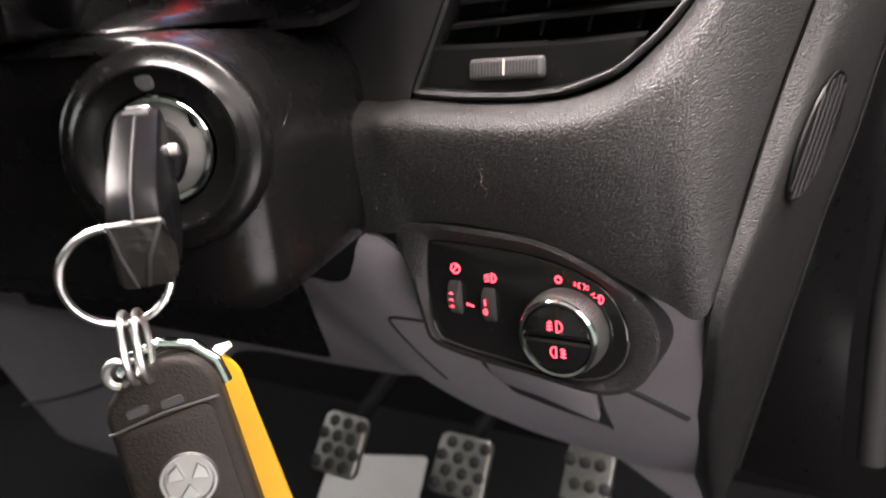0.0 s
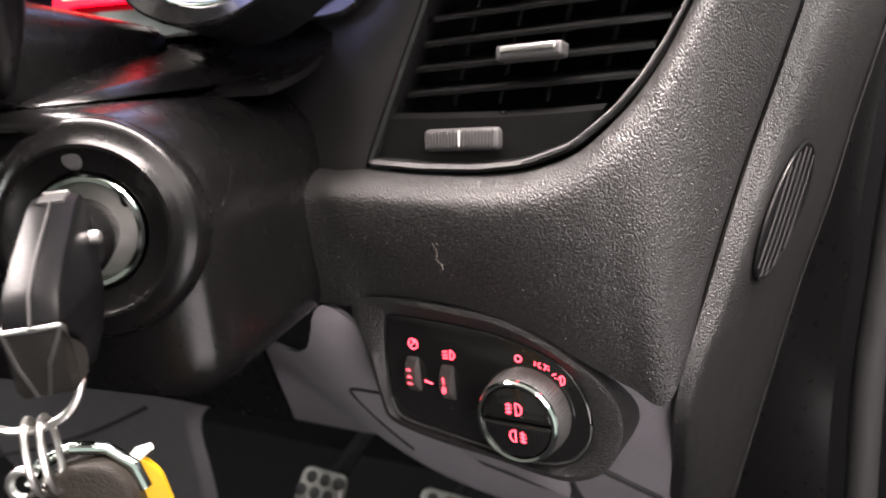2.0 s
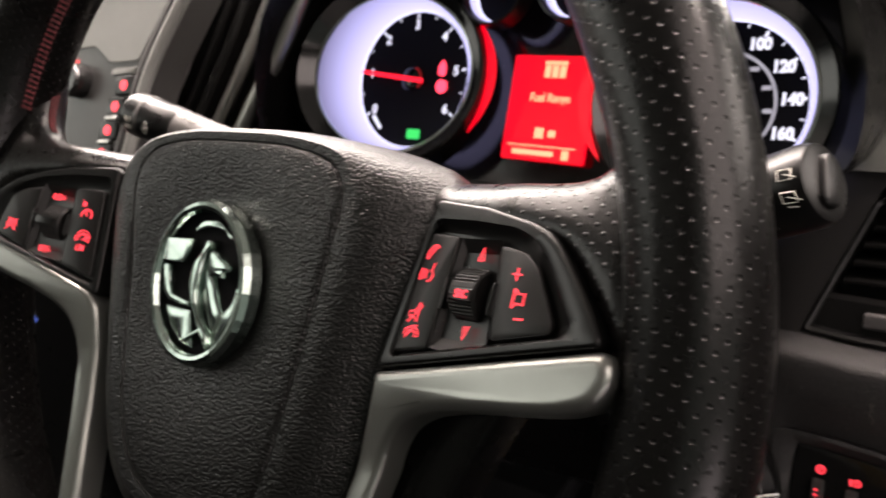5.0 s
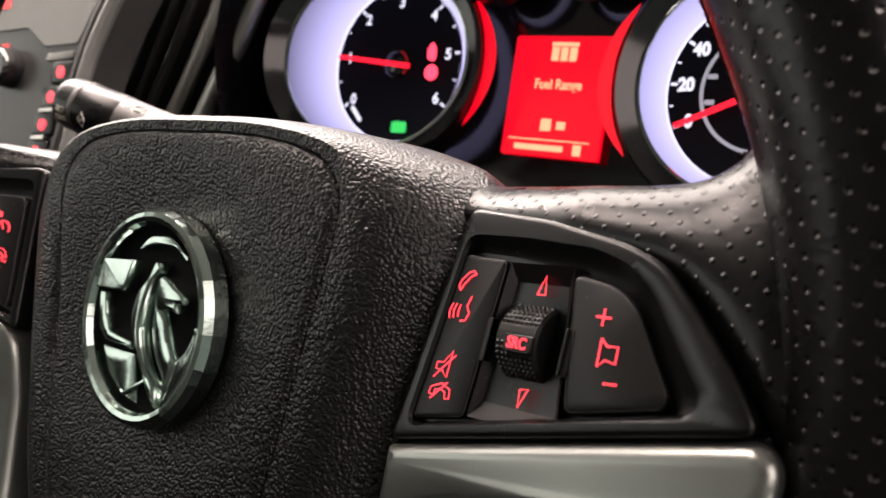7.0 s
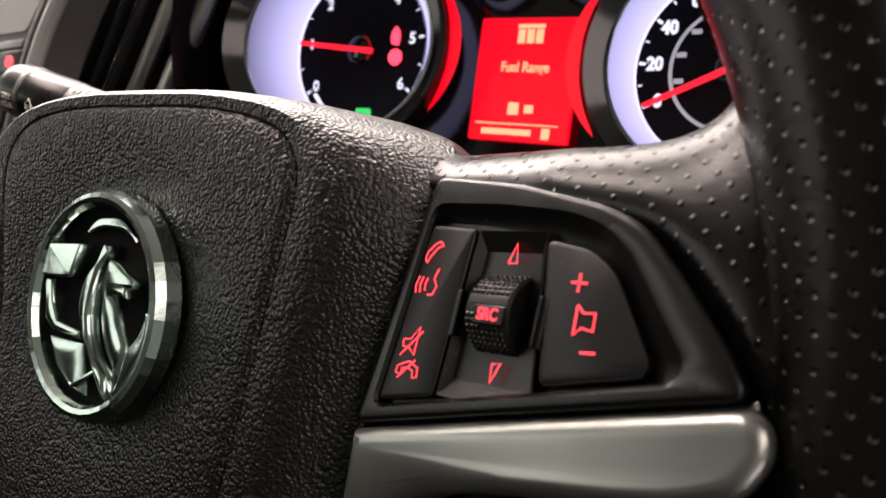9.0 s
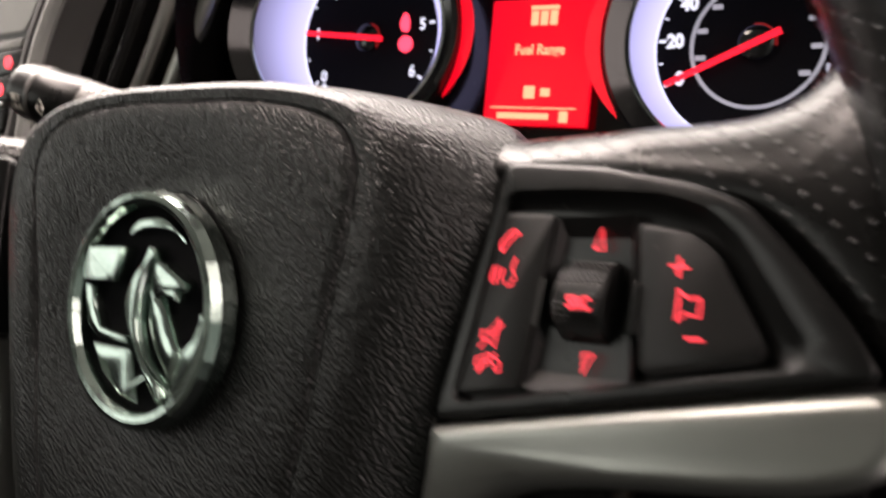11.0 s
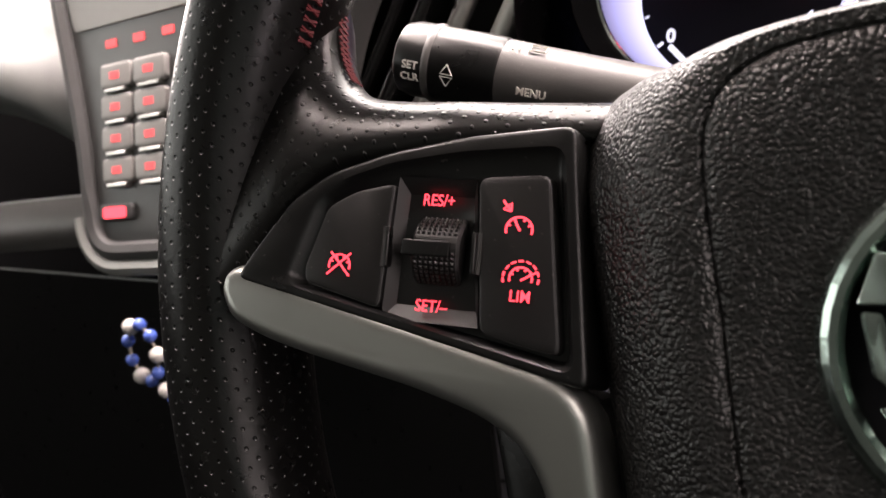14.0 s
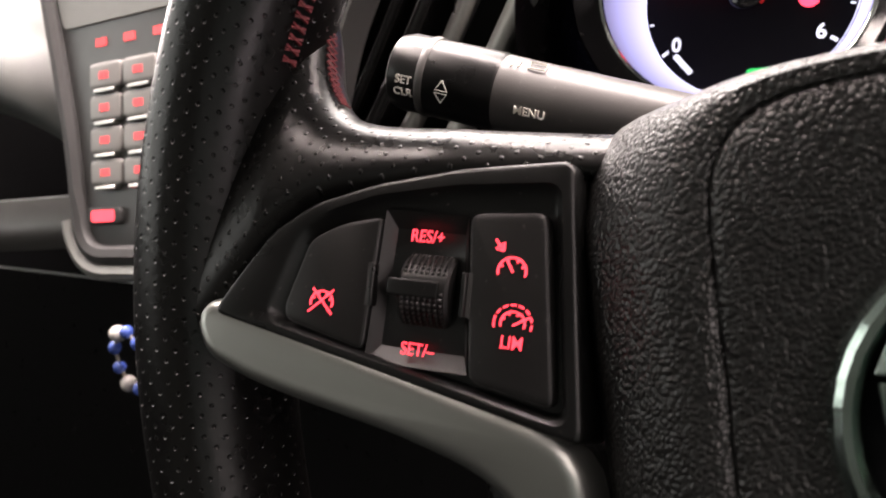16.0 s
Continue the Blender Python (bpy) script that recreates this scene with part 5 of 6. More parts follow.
boss = part("lock_boss", lathe([(0.030, -0.030), (0.0318, -0.020), (0.0330, -0.0105), (0.0328, -0.0080), (0.0318, -0.0060), (0.0300, -0.0050), (0.0285, -0.0046), (0.0262, -0.0018), (0.0254, -0.0010), (0.0244, -0.0010), (0.0234, -0.0022), (0.0176, -0.0040), (0.0168, -0.008), (0, -0.008)], 72), SHROUD, column, "round raised boss of the ignition lock")
boss.matrix_basis = IGN
part("lock_ring", lathe([(0.0166, -0.008), (0.0166, -0.0032), (0.0160, -0.0026), (0.0147, -0.0028), (0.0142, -0.0042), (0.0140, -0.0075)], 56), CHROME, boss, "chrome ring of the ignition lock")
part("lock_face", lathe([(0.0140, -0.0070), (0.0070, -0.0060), (0.0, -0.0060)], 32), PEDAL, boss, "dull metal face of the lock")
part("lock_mark", lathe([(0.0, 0.0003), (0.0026, 0.0001), (0.0034, -0.001)], 20, None, Matrix.Translation((-0.001, 0.0212, -0.0026))), VENT_GREY, boss, "small round pale mark over the lock")
bm = tube([Vector((x, y, z)) for x, y, z in ((0.1385, 0.141, 0.5905), (0.1392, 0.147, 0.5912), (0.1372, 0.158, 0.5945), (0.1362, 0.163, 0.599), (0.1352, 0.167, 0.606))], 0.0002, 5)
part("shroud_seam", bm, SHROUD, column)
rnd = random.Random(21)
bm = bmesh.new()
for k in range(40):
    p = Vector((rnd.uniform(0.03, 0.085), rnd.uniform(0.15, 0.2), 0.0))
    d = Vector((rnd.uniform(-1, 1), rnd.uniform(-1, 1), 0)).normalized() * rnd.uniform(0.0001, 0.0004)
    p.z = 0.6505 - 0.1 * (0.2 - p.y) - 0.2 * max(0.0, p.x - 0.04)
    tube([p - d, p + d], 0.00008, 4, bm)
part("shroud_dust", bm, LINT, column, "pale dust specks")

# key in the lock with its ring, fob and tag
key = thing("car_key", None, "black folding car key in the ignition lock", "key")
HEAD = frame_from(Vector((0.1180, 0.1225, 0.5935)), (0.71, -0.70, -0.02), (-0.70, -0.71, 0.0))
PROFILE = [(0.016, -0.011), (0.016, 0.010), (0.0205, 0.0160), (0.0300, 0.0155), (0.0570, 0.0070), (0.0680, 0.0022), (0.0725, -0.0030), (0.0690, -0.0060), (0.0560, -0.0125), (0.0540, -0.0190), (0.0460, -0.0225), (0.0300, -0.0200)]
bm = bmesh.new()
ring = rounded(PROFILE, 0.003, 4)
rows = [[bm.verts.new((x, y, u)) for x, y in inset(ring, d)] for u, d in ((-0.0060, 0.0018), (-0.0054, 0.0005), (-0.0042, 0.0), (0.0042, 0.0), (0.0054, 0.0005), (0.0060, 0.0018))]
for a, b in zip(rows, rows[1:]):
    for k in range(len(a)):
        bm.faces.new((a[k - 1], a[k], b[k], b[k - 1]))
for row in (rows[0], rows[-1]):
    for tri_ in tessellate_polygon([[Vector((v.co.x, v.co.y, 0)) for v in row]]):
        bm.faces.new([row[k] for k in tri_])
kh = part("key_head", bm, KEY_BLACK, key, "scuffed black plastic key head")
kh.matrix_basis = HEAD
part("blade_stub", lathe([(0.0, -0.010), (0.0095, -0.010), (0.0095, 0.014), (0.008, 0.0165), (0.0, 0.0165)], 24, None, Matrix.Rotation(radians(90), 4, "Y")), SHROUD, kh, "round lock barrel")
part("key_slot", slab(rounded([(-0.0052, -0.0032), (0.0052, -0.0032), (0.0052, 0.0032), (-0.0052, 0.0032)], 0.0006, 2), -0.002, 0.0006, 0.0002, 1), RUBBER, kh, "dark recess in the key head").matrix_basis = Matrix.Translation((0.0265, 0.0156, 0)) @ Matrix.Rotation(radians(-90), 4, "X") @ Matrix.Rotation(radians(4), 4, "Y")
part("slot_insert", slab(rounded([(-0.0012, -0.0030), (0.0012, -0.0030), (0.0012, 0.0030), (-0.0012, 0.0030)], 0.0003, 2), -0.001, 0.0009, 0.0002, 1), STEEL, kh, "bright metal insert").matrix_basis = Matrix.Translation((0.0222, 0.0158, 0)) @ Matrix.Rotation(radians(-90), 4, "X")
part("rivet", lathe([(0, 0.0030), (0.0013, 0.0028), (0.0019, 0.0022), (0.0019, -0.002)], 20, None, Matrix.Translation((0.024, 0.004, -0.0060)) @ Matrix.Rotation(radians(180), 4, "X")), PEDAL, kh, "steel rivet")
part("key_seam", tube([Vector((0.030, 0.0158, 0.0)), Vector((0.0570, 0.0073, 0.0)), Vector((0.0682, 0.0025, 0.0)), Vector((0.0728, -0.003, 0.0))], 0.00035, 5), RUBBER, kh)
END = [(0.0724, -0.0028), (0.0690, -0.0060), (0.0566, -0.0122), (0.0548, -0.0170), (0.0590, -0.0205), (0.0690, -0.0195)]
bm = bmesh.new()
ring = rounded(END, 0.0012, 3)
rows = [[bm.verts.new((x, y, u)) for x, y in inset(ring, d)] for u, d in ((-0.0064, 0.0016), (-0.0050, 0.0), (0.0050, 0.0), (0.0064, 0.0016))]
for a, b in zip(rows, rows[1:]):
    for k in range(len(a)):
        bm.faces.new((a[k - 1], a[k], b[k], b[k - 1]))
for row in (rows[0], rows[-1]):
    for tri_ in tessellate_polygon([[Vector((v.co.x, v.co.y, 0)) for v in row]]):
        bm.faces.new([row[k] for k in tri_])
end = part("key_end", bm, KEY_END, kh, "worn clouded hinge end")
part("end_groove", tube([Vector((0.0722, -0.0035, -0.0062)), Vector((0.0726, -0.0035, 0.0)), Vector((0.0722, -0.0035, 0.0062))], 0.0006, 5), RUBBER, end)
for w in (-1, 1):
    part("end_edge", tube([Vector((0.0722, -0.0040, 0.0055 * w)), Vector((0.0716, -0.0115, 0.0030 * w + 0.001)), Vector((0.0694, -0.0190, 0.0012 * w + 0.001))], [0.0004, 0.0005, 0.0004], 6), STEEL, end, "bright worn metal edge")
part("end_plate", tube([Vector((0.0724, -0.0032, -0.0058)), Vector((0.0727, -0.0032, 0.0058))], 0.0005, 6), STEEL, end, "bright pin across the hinge")
keyring = thing("key_ring", None, "steel split ring hanging from the car key", "key ring")
rc = Vector((0.1510, 0.0775, 0.5725))
bm = bmesh.new()
pts = []
for k in range(72):
    a = 4 * math.pi * k / 72
    pts.append(rc + Vector((0.0092 * math.cos(a) + 0.0008 * (k / 72 - 0.5), 0.0090 * math.cos(a) - 0.0012 * (k / 72 - 0.5), 0.0122 * math.sin(a))))
tube(pts, 0.0009, 8, bm)
part("split_ring", bm, STEEL, keyring)
for dx in (-0.0012, 0.0012):
    bm = tube([Vector((0.1515 + dx + 0.0016 * math.sin(a), 0.0785 + dx - 0.0030 * math.sin(a), 0.5535 + 0.0095 * math.cos(a))) for a in (2 * math.pi * k / 24 for k in range(24))], 0.0009, 6, closed=True)
    part("small_ring", bm, STEEL, keyring, "small linking ring")
fob = thing("key_fob", None, "dark brown leather key fob with a round metal emblem", "key fob")
FOB = frame_from(Vector((0.1512, 0.0829, 0.5402)), (0.72, 0.69, 0.13), (0.69, -0.72, 0.10))
FOB_OUT = [(-0.0155, -0.056), (0.0160, -0.056), (0.0150, 0.000), (0.0110, 0.0065), (0.002, 0.0085), (-0.0075, 0.0045), (-0.0145, -0.001)]
body = part("fob_body", slab(rounded(FOB_OUT, [0.006, 0.006, 0.005, 0.005, 0.005, 0.005, 0.004], 5), -0.005, 0.004, 0.0022, 4), FOB_BROWN, fob, "scuffed dark brown leather body")
body.matrix_basis = FOB
part("fob_face", slab(rounded([(-0.0133, -0.0535), (0.0125, -0.0535), (0.0120, -0.0055), (-0.0128, -0.0075)], 0.004, 4), 0.002, 0.0049, 0.0006, 2), FOB_BROWN, body)
part("fob_collar", tube([Vector((-0.0085, 0.0055, -0.002)), Vector((-0.004, 0.0095, -0.002)), Vector((0.003, 0.0110, -0.002)), Vector((0.0105, 0.0085, -0.002)), Vector((0.0152, 0.0025, -0.002)), Vector((0.0162, -0.004, -0.002))], 0.0017, 10), CHROME, body, "chrome loop")
part("fob_hook", tube([Vector((-0.0080 + 0.0032 * math.cos(a), 0.0070 + 0.0034 * math.sin(a), 0.002)) for a in (radians(20 + 30 * k) for k in range(9))], 0.0011, 8), STEEL, body, "bent steel hook")
part("fob_seam", tube([Vector((-0.0143, -0.0072, 0.0044)), Vector((0, -0.0052, 0.0047)), Vector((0.0140, -0.0052, 0.0044))], 0.0004, 5), VENT_GREY, body)
for x in (-0.0062, 0.0025):
    part("fob_slit", slab(rounded([(x - 0.0028, -0.0046), (x + 0.0028, -0.0042), (x + 0.0028, -0.0018), (x - 0.0028, -0.0022)], 0.0008, 2), 0.002, 0.0047, 0.0001, 1), RUBBER, body)
med = part("fob_emblem", lathe([(0.0, 0.0052), (0.0060, 0.0052), (0.0064, 0.0062), (0.0072, 0.0062), (0.0076, 0.0047)], 40), PEDAL, body, "round chrome emblem")
med.matrix_basis = Matrix.Translation((0.0005, -0.0245, 0))
for a0 in (20, 140, 260):
    part("emblem_shape", slab([(0.0052 * f * math.cos(radians(a0 + d)), 0.0052 * f * math.sin(radians(a0 + d))) for f, d in ((0.2, 0), (1, -30), (1.05, 0), (1, 30))], 0.0049, 0.0060, 0.0003, 1), STEEL, med)
tag_ob = part("key_tag", slab(rounded([(-0.010, -0.06), (0.0205, -0.06), (0.0195, -0.004), (0.016, 0.002), (-0.008, 0.002)], 0.002, 3), -0.009, -0.0062, 0.0006, 2), YELLOW)
tag_ob.matrix_basis = FOB @ Matrix.Rotation(radians(3), 4, "Z")
tagged(tag_ob, "bright yellow plastic key tag behind the fob", "key tag")
part("tag_loop", tube([Vector((0.0135, 0.0, -0.0076)), Vector((0.0165, 0.0025, -0.0076)), Vector((0.0195, 0.003, -0.0072))], [0.002, 0.0016, 0.0009], 8), WHITE_PRINT, tag_ob, "frayed pale end")

# ---- stalks ----
def stalk(name, pts, radii, label, cat="control stalk", mat=SATIN):
    st = thing(name, None, label, cat)
    return st, part("arm", tube(spline(pts, 4, False), [float(r) for r in np.interp(np.linspace(0, 1, (len(pts) - 1) * 4 + 1), np.linspace(0, 1, len(radii)), radii)], 24), mat, st)


wiper, arm = stalk("wiper_stalk", [(0.070, 0.130, 0.640), (0.106, 0.112, 0.656), (0.144, 0.091, 0.676)], [0.011, 0.0125, 0.0135], "black wiper stalk with pale printed wiper symbols")
W = frame_from(Vector((0.1435, 0.0915, 0.6745)), (0, -0.9, 0.35), (0.042, -0.0105, 0.0175))
drum = part("wiper_switch", lathe([(0.0, 0.0), (0.0138, 0.0), (0.0142, 0.002), (0.0142, 0.015), (0.0152, 0.016), (0.0160, 0.020), (0.0160, 0.037), (0.0148, 0.0405), (0.0128, 0.0412), (0.0, 0.0408)], 48), SATIN, wiper, "rotating switch at the stalk's end")
drum.matrix_basis = W @ Matrix.Diagonal((0.82, 0.82, 0.95, 1))
bm = bmesh.new()
for k in range(56):
    a = 2 * math.pi * k / 56
    tube([(0.0143 * math.cos(a), 0.0143 * math.sin(a), 0.004), (0.0143 * math.cos(a), 0.0143 * math.sin(a), 0.0145)], 0.0004, 4, bm)
part("grip_ribs", bm, SATIN, drum)
part("end_groove", slab(rounded([(-0.0115, -0.0062), (0.0115, -0.0062), (0.0115, 0.0062), (-0.0115, 0.0062)], 0.005, 5), 0.038, 0.0411, 0.0001, 1), RUBBER, drum).matrix_basis = Matrix.Rotation(radians(75), 4, "Z")
btn = part("end_button", slab(rounded([(-0.0105, -0.005), (0.0105, -0.005), (0.0105, 0.005), (-0.0105, 0.005)], 0.0045, 5), 0.038, 0.0435, 0.0015, 3), SATIN, drum, "oval rocker button")
btn.matrix_basis = Matrix.Rotation(radians(75), 4, "Z")


def wrap_print(name, lines, width, parent, rad, a0):
    """Lines given in millimetres round and along a drum, raised on its skin."""
    bm = bmesh.new()
    for l in lines:
        pts = []
        for x, y in l:
            a = radians(a0) + x * MM / rad
            pts.append(Vector((rad * math.cos(a), rad * math.sin(a), y * MM)))
        tube(pts, width * MM / 2, 4, bm)
    return part(name, bm, WHITE_PRINT, parent, "pale printed symbols")


icon = [[(-2, 24), (2, 24), (2.6, 28.5), (-1.4, 28.5), (-2, 24)], [(0, 26), (2.2, 30)], [(3.6, 25), (4.4, 28)], [(-4, 22), (-4, 24)]]
wrap_print("wiper_symbols", [[(x, y + 9.2) for x, y in l] for l in icon[:2]] + [[(x + 8.5, y + 9.2) for x, y in l] for l in icon[:3]], 0.6, drum, 0.0161, -8)

sig, arm = stalk("indicator_stalk", [(-0.03, 0.1, 0.663), (-0.07, 0.094, 0.6765), (-0.112, 0.0875, 0.6878), (-0.135, 0.0835, 0.6945)], [0.008, 0.0095, 0.0108, 0.0112], "dark grey indicator stalk with pale printed symbols", mat=STALK_GREY)
S = frame_from(Vector((-0.135, 0.0835, 0.6945)), (0, -0.95, 0.1), (-0.036, -0.0065, 0.0105))
drum = part("stalk_end", lathe([(0.0, 0.0), (0.0112, 0.0), (0.0116, 0.001), (0.0118, 0.030), (0.0108, 0.0335), (0.0092, 0.0345), (0.0, 0.0345)], 40), SATIN, sig, "rotating stalk end")
drum.matrix_basis = S
part("end_ring", lathe([(0.0119, 0.0215), (0.0122, 0.022), (0.0122, 0.0235), (0.0119, 0.024)], 40), STALK_GREY, drum)
wrap_print("stalk_symbols", [[(-3.4, 15.2), (-0.4, 13.2), (-0.4, 17.2), (-3.4, 15.2)], [(3.4, 15.2), (0.4, 13.2), (0.4, 17.2), (3.4, 15.2)]], 0.5, drum, 0.0118, -12)
wrap_print("stalk_symbols", [[(-2, -8), (-2, -13), (1, -13), (1, -8), (-2, -8)], [(-2.4, -5), (1.4, -5)], [(-2.4, -3), (1.4, -3)]], 0.7, drum, 0.0114, 62)


def on_drum(parent, text, size, rad, ang, along):
    a = radians(ang)
    m = frame_from(Vector((rad * math.cos(a), rad * math.sin(a), along)), (0, 0, -1), (math.cos(a), math.sin(a), 0))
    return lettering(text, size, WHITE_PRINT, parent, m, "stalk_letters", 0.00005)


on_drum(drum, "SET", 0.0034, 0.0119, -6, 0.0275)
on_drum(drum, "CLR", 0.0034, 0.0119, -24, 0.0275)
on_drum(drum, "MENU", 0.0034, 0.0117, -14, -0.012)

# ---- instrument cluster ----
cluster = thing("instrument_cluster", None, "lit instrument cluster with white dials and red display", "instrument cluster")
GN = Vector((0, -0.97, 0.24)).normalized()


def dial_frame(x, z, y=0.233):
    return frame_from(Vector((x, y, z)), (1, 0, 0), GN)


def cut_tube(profile, slant, sides=72):
    """A turned tube whose mouth is cut aslant: full depth on one side, slant of it on the other."""
    bm = lathe(profile, sides)
    for v in bm.verts:
        a = math.atan2(v.co.y, v.co.x)
        v.co.z *= slant + (1 - slant) * (0.5 - 0.5 * math.cos(a - 0.15))
    return bm


def gauge(x, z, r, depth, slant, needle_deg, n, span, ring=False):
    g = part("gauge", lathe([(0, 0.0), (r, 0.0), (r + 0.001, 0.0006)], 64), DIAL, cluster, "black dial with white figures")
    g.matrix_basis = dial_frame(x, z)
    part("halo_ring", lathe([(r + 0.0002, 0.0006), (r + 0.0008, 0.0016)], 72), HALO, g, "glowing blue-white inner ring")
    part("halo_wall", cut_tube([(r + 0.0008, 0.0012), (r + 0.0020, depth * 0.25), (r + 0.0034, depth * 0.5), (r + 0.0054, depth * 0.8), (r + 0.0062, depth)], slant), HALO_WALL, g, "pale glowing wall, ring light put into its emission")
    part("chrome_bezel", cut_tube([(r + 0.0060, depth * 0.99), (r + 0.0063, depth * 1.02), (r + 0.0073, depth * 1.03), (r + 0.0080, depth * 1.01)], slant), CHROME, g, "thin chrome bezel")
    part("gauge_tube", cut_tube([(r + 0.0078, depth * 1.0), (r + 0.0120, depth * 1.15), (r + 0.0150, depth * 1.26), (r + 0.0162, depth * 1.2), (r + 0.0162, -0.012)], slant), PIANO, g, "gloss black flared surround")
    for k in range(2 * n - 1):
        bm = bmesh.new()
        a = radians(span[0] + (span[1] - span[0]) * k / (2 * n - 2))
        d, t = Vector((math.cos(a), math.sin(a), 0)), Vector((-math.sin(a), math.cos(a), 0))
        f0, w = (0.91, 0.0007) if k % 2 == 0 else (0.94, 0.0004)
        bm.faces.new([bm.verts.new(d * r * f + t * w * s + Vector((0, 0, 0.0006))) for f, s in ((f0, -1), (0.985, -1), (0.985, 1), (f0, 1))])
        part("scale_mark", bm, DIAL_WHITE, g, smooth=False)
    if ring:
        part("inner_scale", lathe([(r * 0.62, 0.0004), (r * 0.66, 0.0005)], 64), DIAL_GREY, g, "pale inner scale ring")
    a = radians(needle_deg)
    d, t = Vector((math.cos(a), math.sin(a), 0)), Vector((-math.sin(a), math.cos(a), 0))
    bm = bmesh.new()
    top = [bm.verts.new(d * f * r + t * w + Vector((0, 0, 0.0035))) for f, w in ((-0.25, -0.0014), (0.96, -0.0011), (0.96, 0.0011), (-0.25, 0.0014))]
    low = [bm.verts.new(v.co - Vector((0, 0, 0.001))) for v in top]
    bm.faces.new(top)
    for k in range(4):
        bm.faces.new((top[k - 1], top[k], low[k], low[k - 1]))
    part("needle", bm, NEEDLE, g, "glowing red needle", smooth=False)
    part("needle_cap", lathe([(0.0072, 0.001), (0.0072, 0.0022), (0.006, 0.003), (0, 0.003)], 32), PIANO, g)
    part("cap_glow", tube([(0.0076 * math.cos(radians(q)), 0.0076 * math.sin(radians(q)), 0.0012) for q in range(needle_deg - 215, needle_deg - 95, 8)], 0.0007, 5), NEEDLE_DIM, g, "dull red light round the needle's hub")
    return g


tach = gauge(-0.1005, 0.7160, 0.0425, 0.036, 0.16, 173, 7, (214, -33))
for k in range(7):
    a = radians(214 - 247 * k / 6)
    lettering(str(k), 0.0082, DIAL_WHITE, tach, Matrix.Translation((0.0345 * math.cos(a), 0.0345 * math.sin(a), 0.0006)), "dial_figure", 0.0002)
legend = part("dial_legend", slab(rounded([(-0.0055, -0.0012), (0.0055, -0.0012), (0.0055, 0.0012), (-0.0055, 0.0012)], 0.0006, 2), 0.0004, 0.0007), DIAL_WHITE, tach, "pale printed legend")
legend.matrix_basis = Matrix.Translation((-0.0255, -0.0275, 0)) @ Matrix.Rotation(radians(-48), 4, "Z")
speedo = gauge(0.0958, 0.7018, 0.0415, 0.021, 0.6, 204, 9, (204, -23), True)
for k in range(9):
    a = radians(204 - 227 * k / 8)
    lettering(str(20 * k), 0.0080, DIAL_WHITE, speedo, Matrix.Translation((0.0338 * math.cos(a), 0.0338 * math.sin(a), 0.0006)), "dial_figure", 0.0004, 0.9)
    bar = part("dial_figure", slab(rounded([(-0.0022, -0.0011), (0.0022, -0.0011), (0.0022, 0.0011), (-0.0022, 0.0011)], 0.0004, 2), 0.0004, 0.0007), DIAL_GREY, speedo)
    bar.matrix_basis = Matrix.Translation((0.0232 * math.cos(a - 0.2), 0.0232 * math.sin(a - 0.2), 0))
part("belt_lamp", slab(spline([(0.0213, 0.0030), (0.0255, 0.0020), (0.0262, 0.0075), (0.0238, 0.0115), (0.0210, 0.008)], 3), 0.0005, 0.0012), WARN, tach, "red seat belt warning lamp")
part("brake_lamp", lathe([(0, 0.0012), (0.0042, 0.0012), (0.0042, 0.0004)], 24, None, Matrix.Translation((0.0242, -0.0045, 0))), WARN, tach, "red brake warning lamp")
part("green_lamp", slab(rounded([(0.0012, -0.0376), (0.0112, -0.0376), (0.0112, -0.0315), (0.0012, -0.0315)], 0.0015, 3), 0.0004, 0.0012), GREEN_GLOW, tach, "green side light lamp")
for sx, nd in ((-0.0385, 150), (0.0125, 120)):
    g = part("gauge", lathe([(0, 0), (0.0165, 0)], 48), DIAL, cluster, "small dial")
    g.matrix_basis = dial_frame(sx, 0.7645, 0.244)
    part("halo_ring", lathe([(0.0165, 0.0003), (0.0171, 0.002)], 48), HALO, g)
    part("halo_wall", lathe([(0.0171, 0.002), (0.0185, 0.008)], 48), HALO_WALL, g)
    part("chrome_bezel", lathe([(0.0185, 0.008), (0.0198, 0.0125), (0.0212, 0.012), (0.0215, 0.0)], 48), SATIN, g)
    a = radians(nd)
    d, t = Vector((math.cos(a), math.sin(a), 0)), Vector((-math.sin(a), math.cos(a), 0))
    bm = bmesh.new()
    bm.faces.new([bm.verts.new(d * f + t * w + Vector((0, 0, 0.002))) for f, w in ((-0.002, -0.0009), (0.014, -0.0005), (0.014, 0.0005), (-0.002, 0.0009))])
    part("needle", bm, NEEDLE, g, smooth=False)
# red light on the mask beside the big dials, put in as glowing arcs
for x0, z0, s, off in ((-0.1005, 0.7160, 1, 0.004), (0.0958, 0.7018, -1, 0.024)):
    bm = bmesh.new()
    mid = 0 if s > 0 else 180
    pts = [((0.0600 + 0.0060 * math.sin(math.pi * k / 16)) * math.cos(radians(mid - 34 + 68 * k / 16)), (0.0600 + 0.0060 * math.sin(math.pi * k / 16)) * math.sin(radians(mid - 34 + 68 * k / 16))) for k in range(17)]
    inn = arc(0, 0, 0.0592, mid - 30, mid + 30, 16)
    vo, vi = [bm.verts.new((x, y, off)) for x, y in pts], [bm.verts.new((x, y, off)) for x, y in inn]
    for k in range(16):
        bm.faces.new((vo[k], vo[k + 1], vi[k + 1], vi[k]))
    part("red_spill_arc", bm, LCD_RED, cluster, "red light on the dial mask, drawn as a glowing arc", smooth=False).matrix_basis = dial_frame(x0, z0)

